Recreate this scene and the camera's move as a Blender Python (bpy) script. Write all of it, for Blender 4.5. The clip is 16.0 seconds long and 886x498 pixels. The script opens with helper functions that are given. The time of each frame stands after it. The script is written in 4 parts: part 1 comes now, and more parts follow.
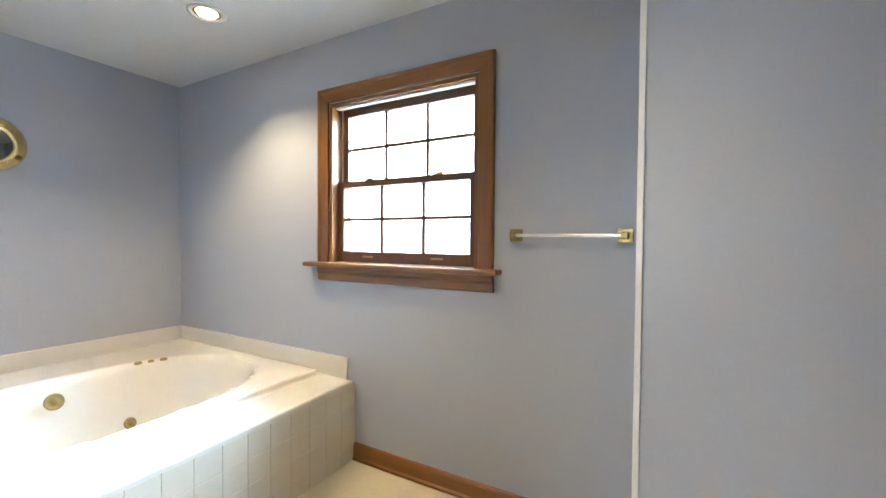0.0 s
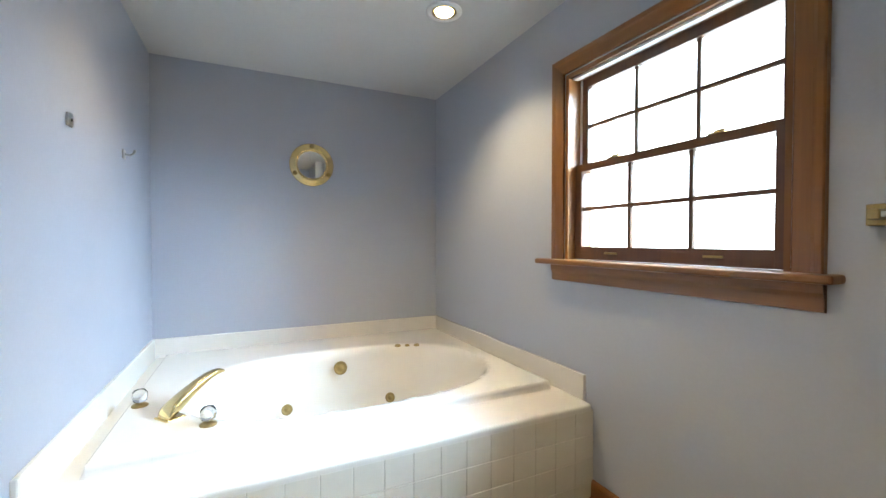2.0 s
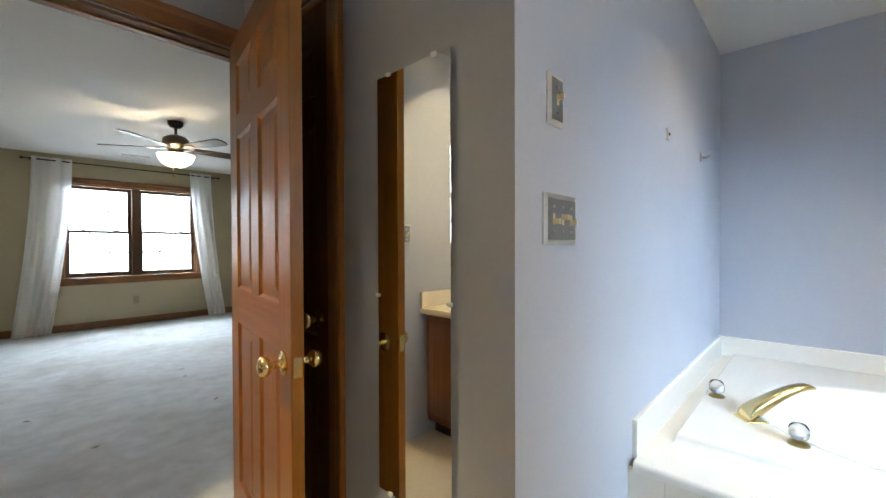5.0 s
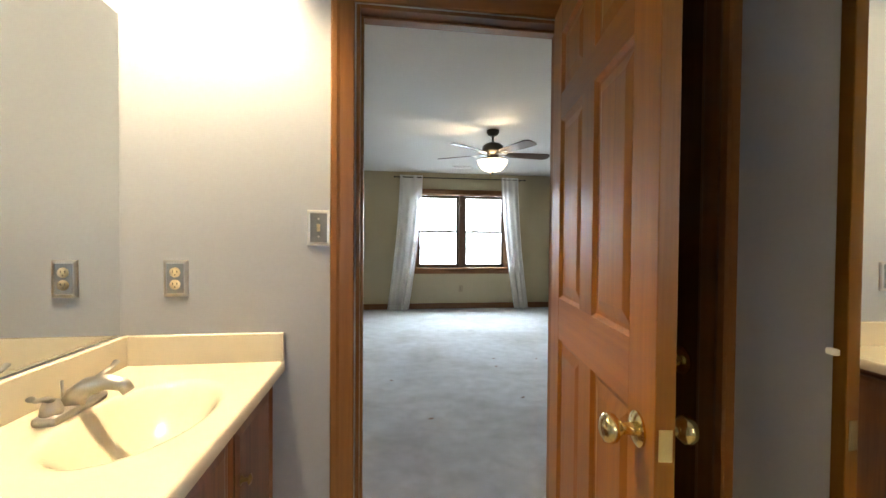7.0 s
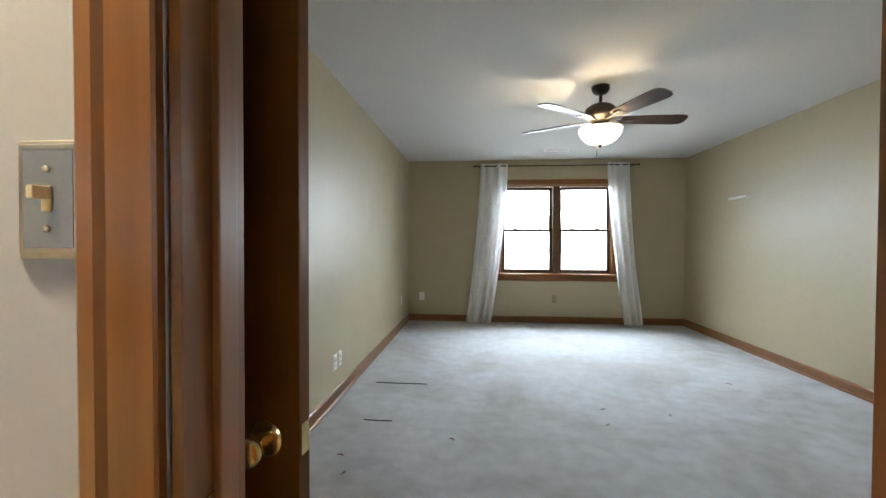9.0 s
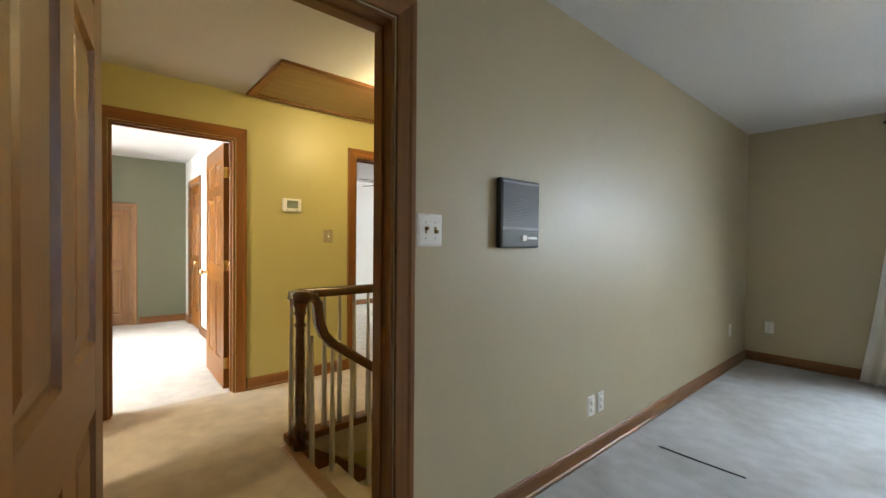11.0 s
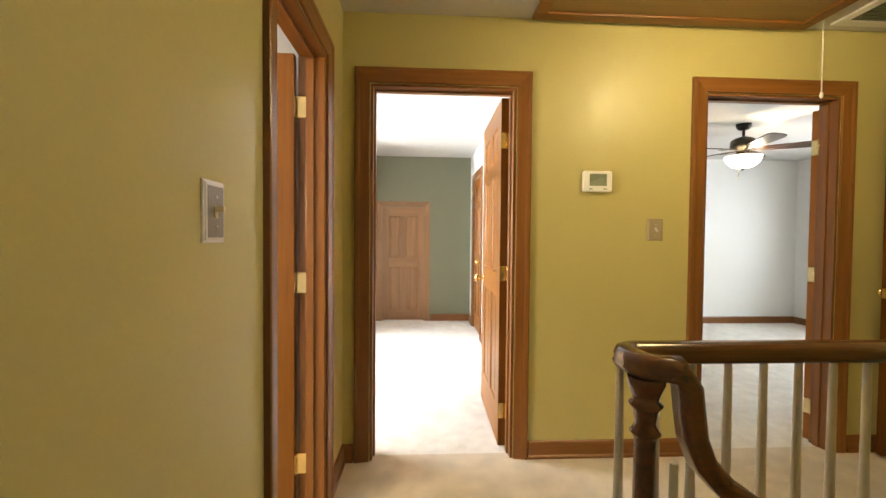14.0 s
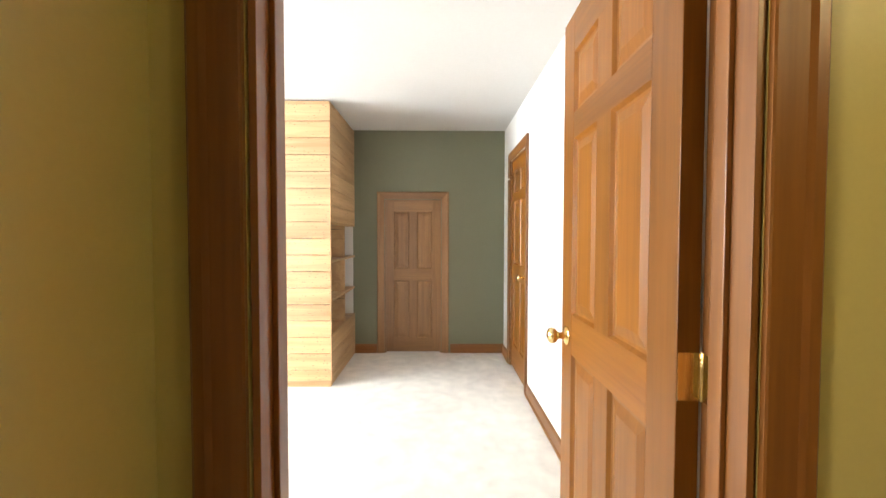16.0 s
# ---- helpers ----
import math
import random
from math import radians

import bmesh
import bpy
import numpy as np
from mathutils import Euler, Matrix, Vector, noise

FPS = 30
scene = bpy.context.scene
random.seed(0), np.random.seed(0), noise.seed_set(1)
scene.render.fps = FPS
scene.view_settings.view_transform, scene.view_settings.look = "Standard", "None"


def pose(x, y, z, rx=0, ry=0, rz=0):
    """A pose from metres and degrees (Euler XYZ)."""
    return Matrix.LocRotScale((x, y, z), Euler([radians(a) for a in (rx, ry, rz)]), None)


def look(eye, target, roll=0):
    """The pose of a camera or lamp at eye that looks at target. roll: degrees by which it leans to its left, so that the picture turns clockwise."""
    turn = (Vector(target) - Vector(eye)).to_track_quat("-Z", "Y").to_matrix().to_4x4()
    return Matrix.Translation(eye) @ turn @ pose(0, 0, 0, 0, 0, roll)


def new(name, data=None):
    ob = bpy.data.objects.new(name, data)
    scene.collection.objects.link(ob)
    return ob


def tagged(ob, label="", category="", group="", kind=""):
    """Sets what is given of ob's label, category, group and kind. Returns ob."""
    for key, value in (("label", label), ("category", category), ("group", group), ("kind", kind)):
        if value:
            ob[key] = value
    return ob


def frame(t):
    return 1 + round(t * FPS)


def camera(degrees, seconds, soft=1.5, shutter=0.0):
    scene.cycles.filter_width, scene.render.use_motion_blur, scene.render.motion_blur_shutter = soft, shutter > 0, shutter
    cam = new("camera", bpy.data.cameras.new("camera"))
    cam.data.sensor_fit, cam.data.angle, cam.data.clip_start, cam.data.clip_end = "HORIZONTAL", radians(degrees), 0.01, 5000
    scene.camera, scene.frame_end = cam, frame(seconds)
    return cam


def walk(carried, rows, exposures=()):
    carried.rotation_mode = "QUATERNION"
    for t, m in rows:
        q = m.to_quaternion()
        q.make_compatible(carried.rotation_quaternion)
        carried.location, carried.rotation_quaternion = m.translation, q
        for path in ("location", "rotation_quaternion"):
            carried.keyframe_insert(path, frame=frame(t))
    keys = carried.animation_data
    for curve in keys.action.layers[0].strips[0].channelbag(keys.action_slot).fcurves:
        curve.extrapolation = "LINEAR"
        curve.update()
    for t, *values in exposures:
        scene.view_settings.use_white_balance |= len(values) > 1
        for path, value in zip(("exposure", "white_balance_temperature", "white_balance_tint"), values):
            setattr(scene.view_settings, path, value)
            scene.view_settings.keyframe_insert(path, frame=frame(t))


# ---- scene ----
W_BATH, W_BED, W_FAR, W_D2, W_VAN, W_HALL, W_FAN = 980, 1080, 400, 36, 225, 47, 17
EXPOSURES = ((0, 0.42), (1.2, 0.25), (2.5, -0.05), (4.0, 0.0), (5.2, -0.1), (7.3, 0.05), (8.2, 0.05), (10.3, -0.3), (11.2, -0.08), (12.5, 0.2), (14.5, 0.0), (15.2, 0.0), (16.0, -0.42))

cam = camera(94.9, 16.0)
PATH = [
    (0, (0.33, 0.04, 1.268), (-0.652, 1.781, 1.221), 0.4),
    (0.5, (0.254, 0.137, 1.257), (-0.976, 1.714, 1.205), 0.3),
    (1, (0.218, 0.23, 1.245), (-1.25, 1.588, 1.198), 0.2),
    (1.5, (0.186, 0.294, 1.227), (-1.478, 1.403, 1.19), 0.1),
    (2, (0.17, 0.363, 1.22), (-1.638, 1.217, 1.183), 0.0),
    (2.5, (0.162, 0.385, 1.22), (-1.754, 0.959, 1.188), -0.0),
    (3, (0.156, 0.372, 1.212), (-1.83, 0.6, 1.185), 0.1),
    (3.5, (0.15, 0.36, 1.207), (-1.84, 0.168, 1.179), 0.1),
    (4, (0.157, 0.33, 1.194), (-1.744, -0.29, 1.173), -0.2),
    (4.5, (0.166, 0.298, 1.194), (-1.543, -0.736, 1.169), -0.1),
    (5, (0.196, 0.243, 1.194), (-1.279, -1.107, 1.17), -0.2),
    (5.2, (0.206, 0.223, 1.198), (-1.141, -1.254, 1.175), -0.1),
    (7.3, (0.112, -0.287, 1.21), (-0.072, -2.278, 1.173), 0.2),
    (7.5, (0.098, -0.389, 1.204), (-0.043, -2.384, 1.167), -0.0),
    (8, (0.029, -0.668, 1.205), (-0.027, -2.667, 1.162), 0.0),
    (8.2, (0.006, -0.792, 1.207), (-0.025, -2.791, 1.164), -0.0),
    (9.0, (-0.075, -1.22, 1.212), (0.099, -3.212, 1.176), 0.2),
    (9.6, (-0.165, -1.52, 1.22), (0.420, -3.433, 1.184), 0.2),
    (10.0, (-0.245, -1.705, 1.227), (0.663, -3.487, 1.191), 0.2),
    (10.3, (-0.301, -1.829, 1.231), (0.824, -3.482, 1.205), 0.3),
    (10.5, (-0.274, -1.896, 1.23), (0.978, -3.455, 1.205), 0.4),
    (11, (-0.217, -2.011, 1.234), (1.302, -3.311, 1.205), 0.5),
    (11.5, (-0.157, -2.138, 1.245), (1.577, -3.133, 1.211), 0.4),
    (12, (-0.073, -2.228, 1.261), (1.806, -2.911, 1.224), 0.4),
    (12.5, (0.14, -2.272, 1.24), (2.095, -2.693, 1.199), 0.4),
    (13, (0.443, -2.279, 1.232), (2.422, -2.562, 1.19), 0.4),
    (13.5, (0.786, -2.328, 1.234), (2.775, -2.531, 1.184), 0.4),
    (14, (1.153, -2.356, 1.23), (3.15, -2.463, 1.179), 0.5),
    (14.5, (1.566, -2.366, 1.248), (3.564, -2.445, 1.196), 0.4),
    (15, (1.945, -2.403, 1.246), (3.944, -2.443, 1.215), -0.0),
    (15.2, (2.122, -2.375, 1.261), (4.12, -2.438, 1.207), 0.5),
    (16, (2.755, -2.37, 1.291), (4.754, -2.391, 1.228), 0.1),
]
walk(cam, [(t, look(eye, target, roll)) for t, eye, target, roll in PATH], EXPOSURES)

# ---- light ----
world = bpy.data.worlds.new("sky")
scene.world = world
world.use_nodes = True
wn = world.node_tree.nodes
sky = wn.new("ShaderNodeTexSky")
sky.sky_type = "NISHITA"
sky.sun_disc = False
sky.sun_elevation = radians(35)
sky.sun_rotation = radians(160)
world.node_tree.links.new(sky.outputs[0], wn["Background"].inputs[0])
wn["Background"].inputs[1].default_value = 0.1


def window_light(name, m, w, h, watts, color):
    """An area lamp in a window's opening or some way outside it."""
    la = bpy.data.lights.new(name, "AREA")
    la.shape, la.size, la.size_y, la.energy, la.color = "RECTANGLE", w, h, watts, color
    ob = new(name, la)
    ob.matrix_world = m
    return ob


def bulb(name, place, watts, color, radius=0.05, cone=None):
    la = bpy.data.lights.new(name, "SPOT" if cone else "POINT")
    la.energy, la.color, la.shadow_soft_size = watts, color, radius
    if cone:
        la.spot_size, la.spot_blend = radians(cone), 0.7
    ob = new(name, la)
    ob.location = place
    return ob


DAY = (0.47, 0.72, 1.0)
WARM = (1.0, 0.81, 0.49)
# Bath and bedroom lamps stand outside their windows, aimed to place the daylight.
window_light("daylight_bath", look((-0.10, 3.15, 2.62), (-1.0, 1.88, 1.60)), 1.1, 1.4, W_BATH, DAY)
window_light("daylight_bedroom", pose(-1.235, -8.15, 2.35, 54, 0, 0), 2.6, 1.7, W_BED, (0.74, 0.88, 1.0))
window_light("daylight_far_room", pose(5.0, 1.42, 1.45, -90, 0, 0), 2.2, 1.5, W_FAR, (0.94, 0.97, 1.0))
window_light("daylight_second_bedroom", pose(5.0, -8.06, 1.45, 90, 0, 0), 1.5, 1.4, W_D2, (1.0, 0.97, 0.92))
# Warm lamp added out of view to brighten the open side door.
window_light("added_warm_lamp_small_room", pose(1.8, 0.14, 1.5, -90, 0, 0), 0.68, 0.88, 95, (1.0, 0.80, 0.5))
for x, y, watts, cone in ((-1.80, 1.30, 75, 122), (-1.88, 0.30, 30, 122), (-0.31, 0.64, 38, 122), (0.70, -1.38, W_VAN, 102)):
    bulb("recessed_bulb", (x, y, 2.40), watts, WARM, 0.05, cone)
bulb("hall_bulb", (2.35, -3.88, 2.33), W_HALL, (1.0, 0.78, 0.39), 0.08)
bulb("fan_bulb", (-0.975, -4.51, 2.075), W_FAN, (1.0, 0.78, 0.5), 0.025)
bulb("fan_bulb", (5.16, -5.72, 2.075), 26, (1.0, 0.78, 0.5), 0.025)

# ---- materials ----


def nodes(name):
    m = bpy.data.materials.new(name)
    m.use_nodes = True
    t = m.node_tree
    return m, t, t.nodes["Principled BSDF"], t.nodes.new, t.links.new


def surface(name, color, rough=0.6, metal=0.0, fine=120.0, coarse=2.5, vary=0.05, bump=0.1, depth=0.002, coat=0.0, trans=0.0, spec=0.5, rvary=0.08):
    """Colour varied by a coarse and a fine noise, with fine relief."""
    m, t, p, add, link = nodes(name)
    co = add("ShaderNodeTexCoord")
    n1, n2 = add("ShaderNodeTexNoise"), add("ShaderNodeTexNoise")
    n1.inputs["Scale"].default_value, n2.inputs["Scale"].default_value = coarse, fine
    n1.inputs["Detail"].default_value, n2.inputs["Detail"].default_value = 4, 3
    for n in (n1, n2):
        link(co.outputs["Object"], n.inputs["Vector"])
    mix = add("ShaderNodeMath")
    mix.operation = "ADD"
    link(n1.outputs[0], mix.inputs[0]), link(n2.outputs[0], mix.inputs[1])
    ramp = add("ShaderNodeMapRange")
    ramp.inputs[1].default_value, ramp.inputs[2].default_value = 0.6, 1.4
    ramp.inputs[3].default_value, ramp.inputs[4].default_value = 1 - vary, 1 + vary
    link(mix.outputs[0], ramp.inputs[0])
    col = add("ShaderNodeVectorMath")
    col.operation = "SCALE"
    col.inputs[0].default_value = color
    link(ramp.outputs[0], col.inputs["Scale"])
    link(col.outputs[0], p.inputs["Base Color"])
    rr = add("ShaderNodeMapRange")
    rr.inputs[1].default_value, rr.inputs[2].default_value = 0.3, 0.7
    rr.inputs[3].default_value, rr.inputs[4].default_value = max(0.02, rough - rvary), min(1, rough + rvary)
    link(n1.outputs[0], rr.inputs[0]), link(rr.outputs[0], p.inputs["Roughness"])
    p.inputs["Metallic"].default_value = metal
    p.inputs["Coat Weight"].default_value = coat
    p.inputs["Transmission Weight"].default_value = trans
    p.inputs["Specular IOR Level"].default_value = spec
    if bump:
        b = add("ShaderNodeBump")
        b.inputs["Strength"].default_value, b.inputs["Distance"].default_value = bump, depth
        link(n2.outputs[0], b.inputs["Height"]), link(b.outputs[0], p.inputs["Normal"])
    return m


def wood(name, dark, light, axis, rough=0.32, knots=0.0, scale=1.0, coat=0.25, spec=0.5):
    """Grain drawn out along one axis, each piece shifted by its own random number."""
    m, t, p, add, link = nodes(name)
    co, info = add("ShaderNodeTexCoord"), add("ShaderNodeObjectInfo")
    off = add("ShaderNodeVectorMath")
    off.operation = "SCALE"
    off.inputs[0].default_value = (37.0, 53.0, 29.0)
    link(info.outputs["Random"], off.inputs["Scale"])
    shift = add("ShaderNodeVectorMath")
    link(co.outputs["Object"], shift.inputs[0]), link(off.outputs[0], shift.inputs[1])
    mp = add("ShaderNodeMapping")
    link(shift.outputs[0], mp.inputs["Vector"])
    s = [26.0 * scale] * 3
    s["xyz".index(axis)] = 1.1 * scale
    mp.inputs["Scale"].default_value = s
    n1, n2 = add("ShaderNodeTexNoise"), add("ShaderNodeTexNoise")
    n1.inputs["Scale"].default_value, n1.inputs["Detail"].default_value, n1.inputs["Distortion"].default_value = 1.0, 5, 0.8
    n2.inputs["Scale"].default_value, n2.inputs["Detail"].default_value = 6.0, 2
    link(mp.outputs[0], n1.inputs["Vector"]), link(mp.outputs[0], n2.inputs["Vector"])
    sm = add("ShaderNodeMath")
    sm.operation = "MULTIPLY_ADD"
    sm.inputs[1].default_value = 0.35
    link(n2.outputs[0], sm.inputs[0]), link(n1.outputs[0], sm.inputs[2])
    ramp = add("ShaderNodeValToRGB")
    ramp.color_ramp.elements[0].position, ramp.color_ramp.elements[0].color = 0.45, (*dark, 1)
    ramp.color_ramp.elements[1].position, ramp.color_ramp.elements[1].color = 0.88, (*light, 1)
    link(sm.outputs[0], ramp.inputs[0])
    tone = add("ShaderNodeMapRange")
    tone.inputs[3].default_value, tone.inputs[4].default_value = 0.80, 1.16
    link(info.outputs["Random"], tone.inputs[0])
    sc = add("ShaderNodeVectorMath")
    sc.operation = "SCALE"
    link(ramp.outputs[0], sc.inputs[0]), link(tone.outputs[0], sc.inputs["Scale"])
    out = sc.outputs[0]
    if knots:
        v = add("ShaderNodeTexVoronoi")
        km = add("ShaderNodeMapping")
        ks = [9.0] * 3
        ks["xyz".index(axis)], ks["xyz".index("x" if axis == "y" else "y")] = 5.5, 0.3
        km.inputs["Scale"].default_value = ks
        link(shift.outputs[0], km.inputs["Vector"]), link(km.outputs[0], v.inputs["Vector"])
        kr = add("ShaderNodeMapRange")
        kr.inputs[1].default_value, kr.inputs[2].default_value = 0.09, 0.17
        kr.inputs[3].default_value, kr.inputs[4].default_value = 1 - knots, 1.0
        link(v.outputs["Distance"], kr.inputs[0])
        k2 = add("ShaderNodeVectorMath")
        k2.operation = "SCALE"
        link(out, k2.inputs[0]), link(kr.outputs[0], k2.inputs["Scale"])
        out = k2.outputs[0]
    link(out, p.inputs["Base Color"])
    p.inputs["Roughness"].default_value = rough
    p.inputs["Specular IOR Level"].default_value = spec
    p.inputs["Coat Weight"].default_value, p.inputs["Coat Roughness"].default_value = coat, 0.25
    b = add("ShaderNodeBump")
    b.inputs["Strength"].default_value, b.inputs["Distance"].default_value = 0.15, 0.001
    link(n1.outputs[0], b.inputs["Height"]), link(b.outputs[0], p.inputs["Normal"])
    return m


def carpet(name, color, stain, amount):
    """Cut pile with worn and soiled patches."""
    m, t, p, add, link = nodes(name)
    co = add("ShaderNodeTexCoord")
    big, mid, fine = (add("ShaderNodeTexNoise") for _ in range(3))
    for n, s, d in ((big, 1.3, 5), (mid, 9.0, 4), (fine, 420.0, 2)):
        n.inputs["Scale"].default_value, n.inputs["Detail"].default_value = s, d
        link(co.outputs["Object"], n.inputs["Vector"])
    big.inputs["Distortion"].default_value = 0.6
    r = add("ShaderNodeMapRange")
    r.inputs[1].default_value, r.inputs[2].default_value, r.inputs[3].default_value, r.inputs[4].default_value = 0.45, 0.72, 0.0, amount
    link(big.outputs[0], r.inputs[0])
    mix = add("ShaderNodeMix")
    mix.data_type = "RGBA"
    mix.inputs[6].default_value, mix.inputs[7].default_value = (*color, 1), (*stain, 1)
    link(r.outputs[0], mix.inputs[0])
    s2 = add("ShaderNodeMath")
    link(mid.outputs[0], s2.inputs[0]), link(fine.outputs[0], s2.inputs[1])
    v = add("ShaderNodeMapRange")
    v.inputs[1].default_value, v.inputs[2].default_value, v.inputs[3].default_value, v.inputs[4].default_value = 0.6, 1.4, 0.74, 1.22
    link(s2.outputs[0], v.inputs[0])
    sc = add("ShaderNodeVectorMath")
    sc.operation = "SCALE"
    link(mix.outputs[2], sc.inputs[0]), link(v.outputs[0], sc.inputs["Scale"])
    link(sc.outputs[0], p.inputs["Base Color"])
    p.inputs["Roughness"].default_value = 0.95
    p.inputs["Specular IOR Level"].default_value = 0.1
    p.inputs["Sheen Weight"].default_value = 0.3
    b = add("ShaderNodeBump")
    b.inputs["Strength"].default_value, b.inputs["Distance"].default_value = 0.6, 0.006
    link(s2.outputs[0], b.inputs["Height"]), link(b.outputs[0], p.inputs["Normal"])
    return m


def glow(name, color, strength):
    m, t, p, add, link = nodes(name)
    p.inputs["Base Color"].default_value = (0.9, 0.88, 0.8, 1)
    p.inputs["Emission Color"].default_value = (*color, 1)
    p.inputs["Emission Strength"].default_value = strength
    p.inputs["Roughness"].default_value = 0.35
    return m


def clear(name, rough=0.0, tint=(1, 1, 1)):
    m, t, p, add, link = nodes(name)
    p.inputs["Base Color"].default_value = (*tint, 1)
    p.inputs["Transmission Weight"].default_value, p.inputs["Roughness"].default_value = 1.0, rough
    return m


def sheer(name):
    m, t, p, add, link = nodes(name)
    tl, tp, df, m1, m2 = (add("ShaderNode" + k) for k in ("BsdfTranslucent", "BsdfTransparent", "BsdfDiffuse", "MixShader", "MixShader"))
    tl.inputs[0].default_value, df.inputs[0].default_value = (0.96, 0.97, 0.98, 1), (0.94, 0.94, 0.94, 1)
    m1.inputs[0].default_value, m2.inputs[0].default_value = 0.42, 0.18
    co, w = add("ShaderNodeTexCoord"), add("ShaderNodeTexNoise")
    w.inputs["Scale"].default_value = 300
    link(co.outputs["Object"], w.inputs["Vector"])
    b = add("ShaderNodeBump")
    b.inputs["Strength"].default_value = 0.2
    link(w.outputs[0], b.inputs["Height"]), link(b.outputs[0], df.inputs["Normal"])
    link(df.outputs[0], m1.inputs[1]), link(tl.outputs[0], m1.inputs[2])
    link(m1.outputs[0], m2.inputs[1]), link(tp.outputs[0], m2.inputs[2])
    link(m2.outputs[0], t.nodes["Material Output"].inputs[0])
    return m


GREY = surface("grey_satin_paint", (0.385, 0.395, 0.442), 0.40, fine=90, vary=0.03, bump=0.08)
KHAKI = surface("khaki_paint", (0.42, 0.354, 0.228), 0.44, fine=90, vary=0.03, bump=0.08)
YELLOW = surface("mustard_paint", (0.48, 0.42, 0.165), 0.40, fine=90, vary=0.03, bump=0.08)
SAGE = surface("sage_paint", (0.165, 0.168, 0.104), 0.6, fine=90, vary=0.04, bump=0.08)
OFFWHITE = surface("off_white_paint", (0.74, 0.73, 0.70), 0.55, fine=90, vary=0.02, bump=0.08)
CEIL = surface("ceiling_paint", (0.62, 0.61, 0.59), 0.85, fine=60, vary=0.03, bump=0.15)
TRIM_Z, TRIM_X, TRIM_Y = (wood("stained_trim_" + a, (0.160, 0.057, 0.010), (0.225, 0.087, 0.016), a, 0.38, coat=0.08) for a in "zxy")
# Darker than the trim: the sashes' look against bright sky is coloured in.
BACKLIT_SASH_Z, BACKLIT_SASH_X = (wood("backlit_sash_" + a, (0.070, 0.027, 0.010), (0.110, 0.043, 0.014), a, 0.4, coat=0.05) for a in "zx")
DOOR_Z, DOOR_X = (wood("stained_door_" + a, (0.168, 0.057, 0.004), (0.235, 0.086, 0.007), a, 0.40, coat=0.05, spec=0.32) for a in "zx")
# Darker copy of the door wood; these doors' shade is in the colour.
SHADED_DOOR_Z, SHADED_DOOR_X = (wood("shaded_door_" + a, (0.098, 0.033, 0.003), (0.143, 0.051, 0.005), a, 0.45, coat=0.0, spec=0.22) for a in "zx")
PDOOR_Z, PDOOR_X = (wood("pine_door_" + a, (0.20, 0.096, 0.031), (0.275, 0.136, 0.046), a, 0.45, 0.35) for a in "zx")
PINE_X, PINE_Y = (wood("knotty_pine_" + a, (0.42, 0.25, 0.11), (0.62, 0.41, 0.21), a, 0.5, 0.85, 0.5) for a in "xy")
RAILWOOD = wood("dark_rail_wood", (0.055, 0.020, 0.008), (0.13, 0.048, 0.016), "y", 0.22, coat=0.5)
DARKWOOD = wood("vanity_wood", (0.12, 0.042, 0.014), (0.24, 0.092, 0.032), "z", 0.35)
HATCHWOOD = wood("hatch_wood", (0.19, 0.10, 0.030), (0.25, 0.135, 0.042), "y", 0.4)
CARPET_GREY = carpet("worn_grey_carpet", (0.52, 0.525, 0.54), (0.32, 0.30, 0.28), 0.85)
CARPET_BEIGE = carpet("beige_carpet", (0.62, 0.53, 0.40), (0.46, 0.38, 0.27), 0.6)
# Raised in tone so the colour carries the daylight glare on the floor.
CARPET_DAYLIT = carpet("daylit_carpet", (0.74, 0.70, 0.63), (0.58, 0.54, 0.48), 0.5)
VINYL = surface("cream_vinyl", (0.62, 0.53, 0.38), 0.4, fine=40, vary=0.05, bump=0.05)
ACRYLIC = surface("ivory_acrylic", (0.76, 0.705, 0.625), 0.12, fine=8, vary=0.015, bump=0, coat=0.4, rvary=0.03)
TILE = surface("ivory_glazed_tile", (0.72, 0.665, 0.56), 0.16, fine=14, vary=0.03, bump=0.03, coat=0.3)
GROUT = surface("grout", (0.69, 0.64, 0.55), 0.9, vary=0.08)
MARBLE = surface("cream_cultured_marble", (0.80, 0.70, 0.52), 0.14, fine=9, coarse=4, vary=0.035, bump=0, coat=0.4, rvary=0.03)
BRASS = surface("polished_brass", (0.82, 0.64, 0.31), 0.18, 1.0, fine=60, vary=0.05, bump=0.02)
ABRASS = surface("antique_brass", (0.33, 0.24, 0.10), 0.32, 1.0, fine=60, vary=0.2, bump=0.05)
NICKEL = surface("brushed_nickel", (0.62, 0.59, 0.54), 0.33, 1.0, fine=200, vary=0.05, bump=0.03)
PLATE = surface("pewter_plate", (0.25, 0.245, 0.24), 0.40, 0.7, fine=150, vary=0.08, bump=0.05)
IVORY = surface("ivory_plastic", (0.72, 0.60, 0.36), 0.35, vary=0.02, bump=0)
WHITE = surface("white_plastic", (0.78, 0.77, 0.74), 0.35, vary=0.02, bump=0)
TAN = surface("taupe_plastic", (0.33, 0.27, 0.17), 0.4, vary=0.03, bump=0)
BLACK = surface("charcoal_plastic", (0.028, 0.027, 0.028), 0.38, vary=0.1, bump=0.05)
GRILLE = surface("grey_grille_plastic", (0.10, 0.10, 0.115), 0.42, vary=0.06, bump=0.03)
BEZEL = surface("pale_bezel_plastic", (0.21, 0.205, 0.225), 0.40, vary=0.04, bump=0)
LCD = surface("grey_display", (0.20, 0.23, 0.17), 0.25, vary=0.02, bump=0)
DARKMETAL = surface("dark_bronze", (0.06, 0.05, 0.04), 0.35, 0.7, vary=0.15)
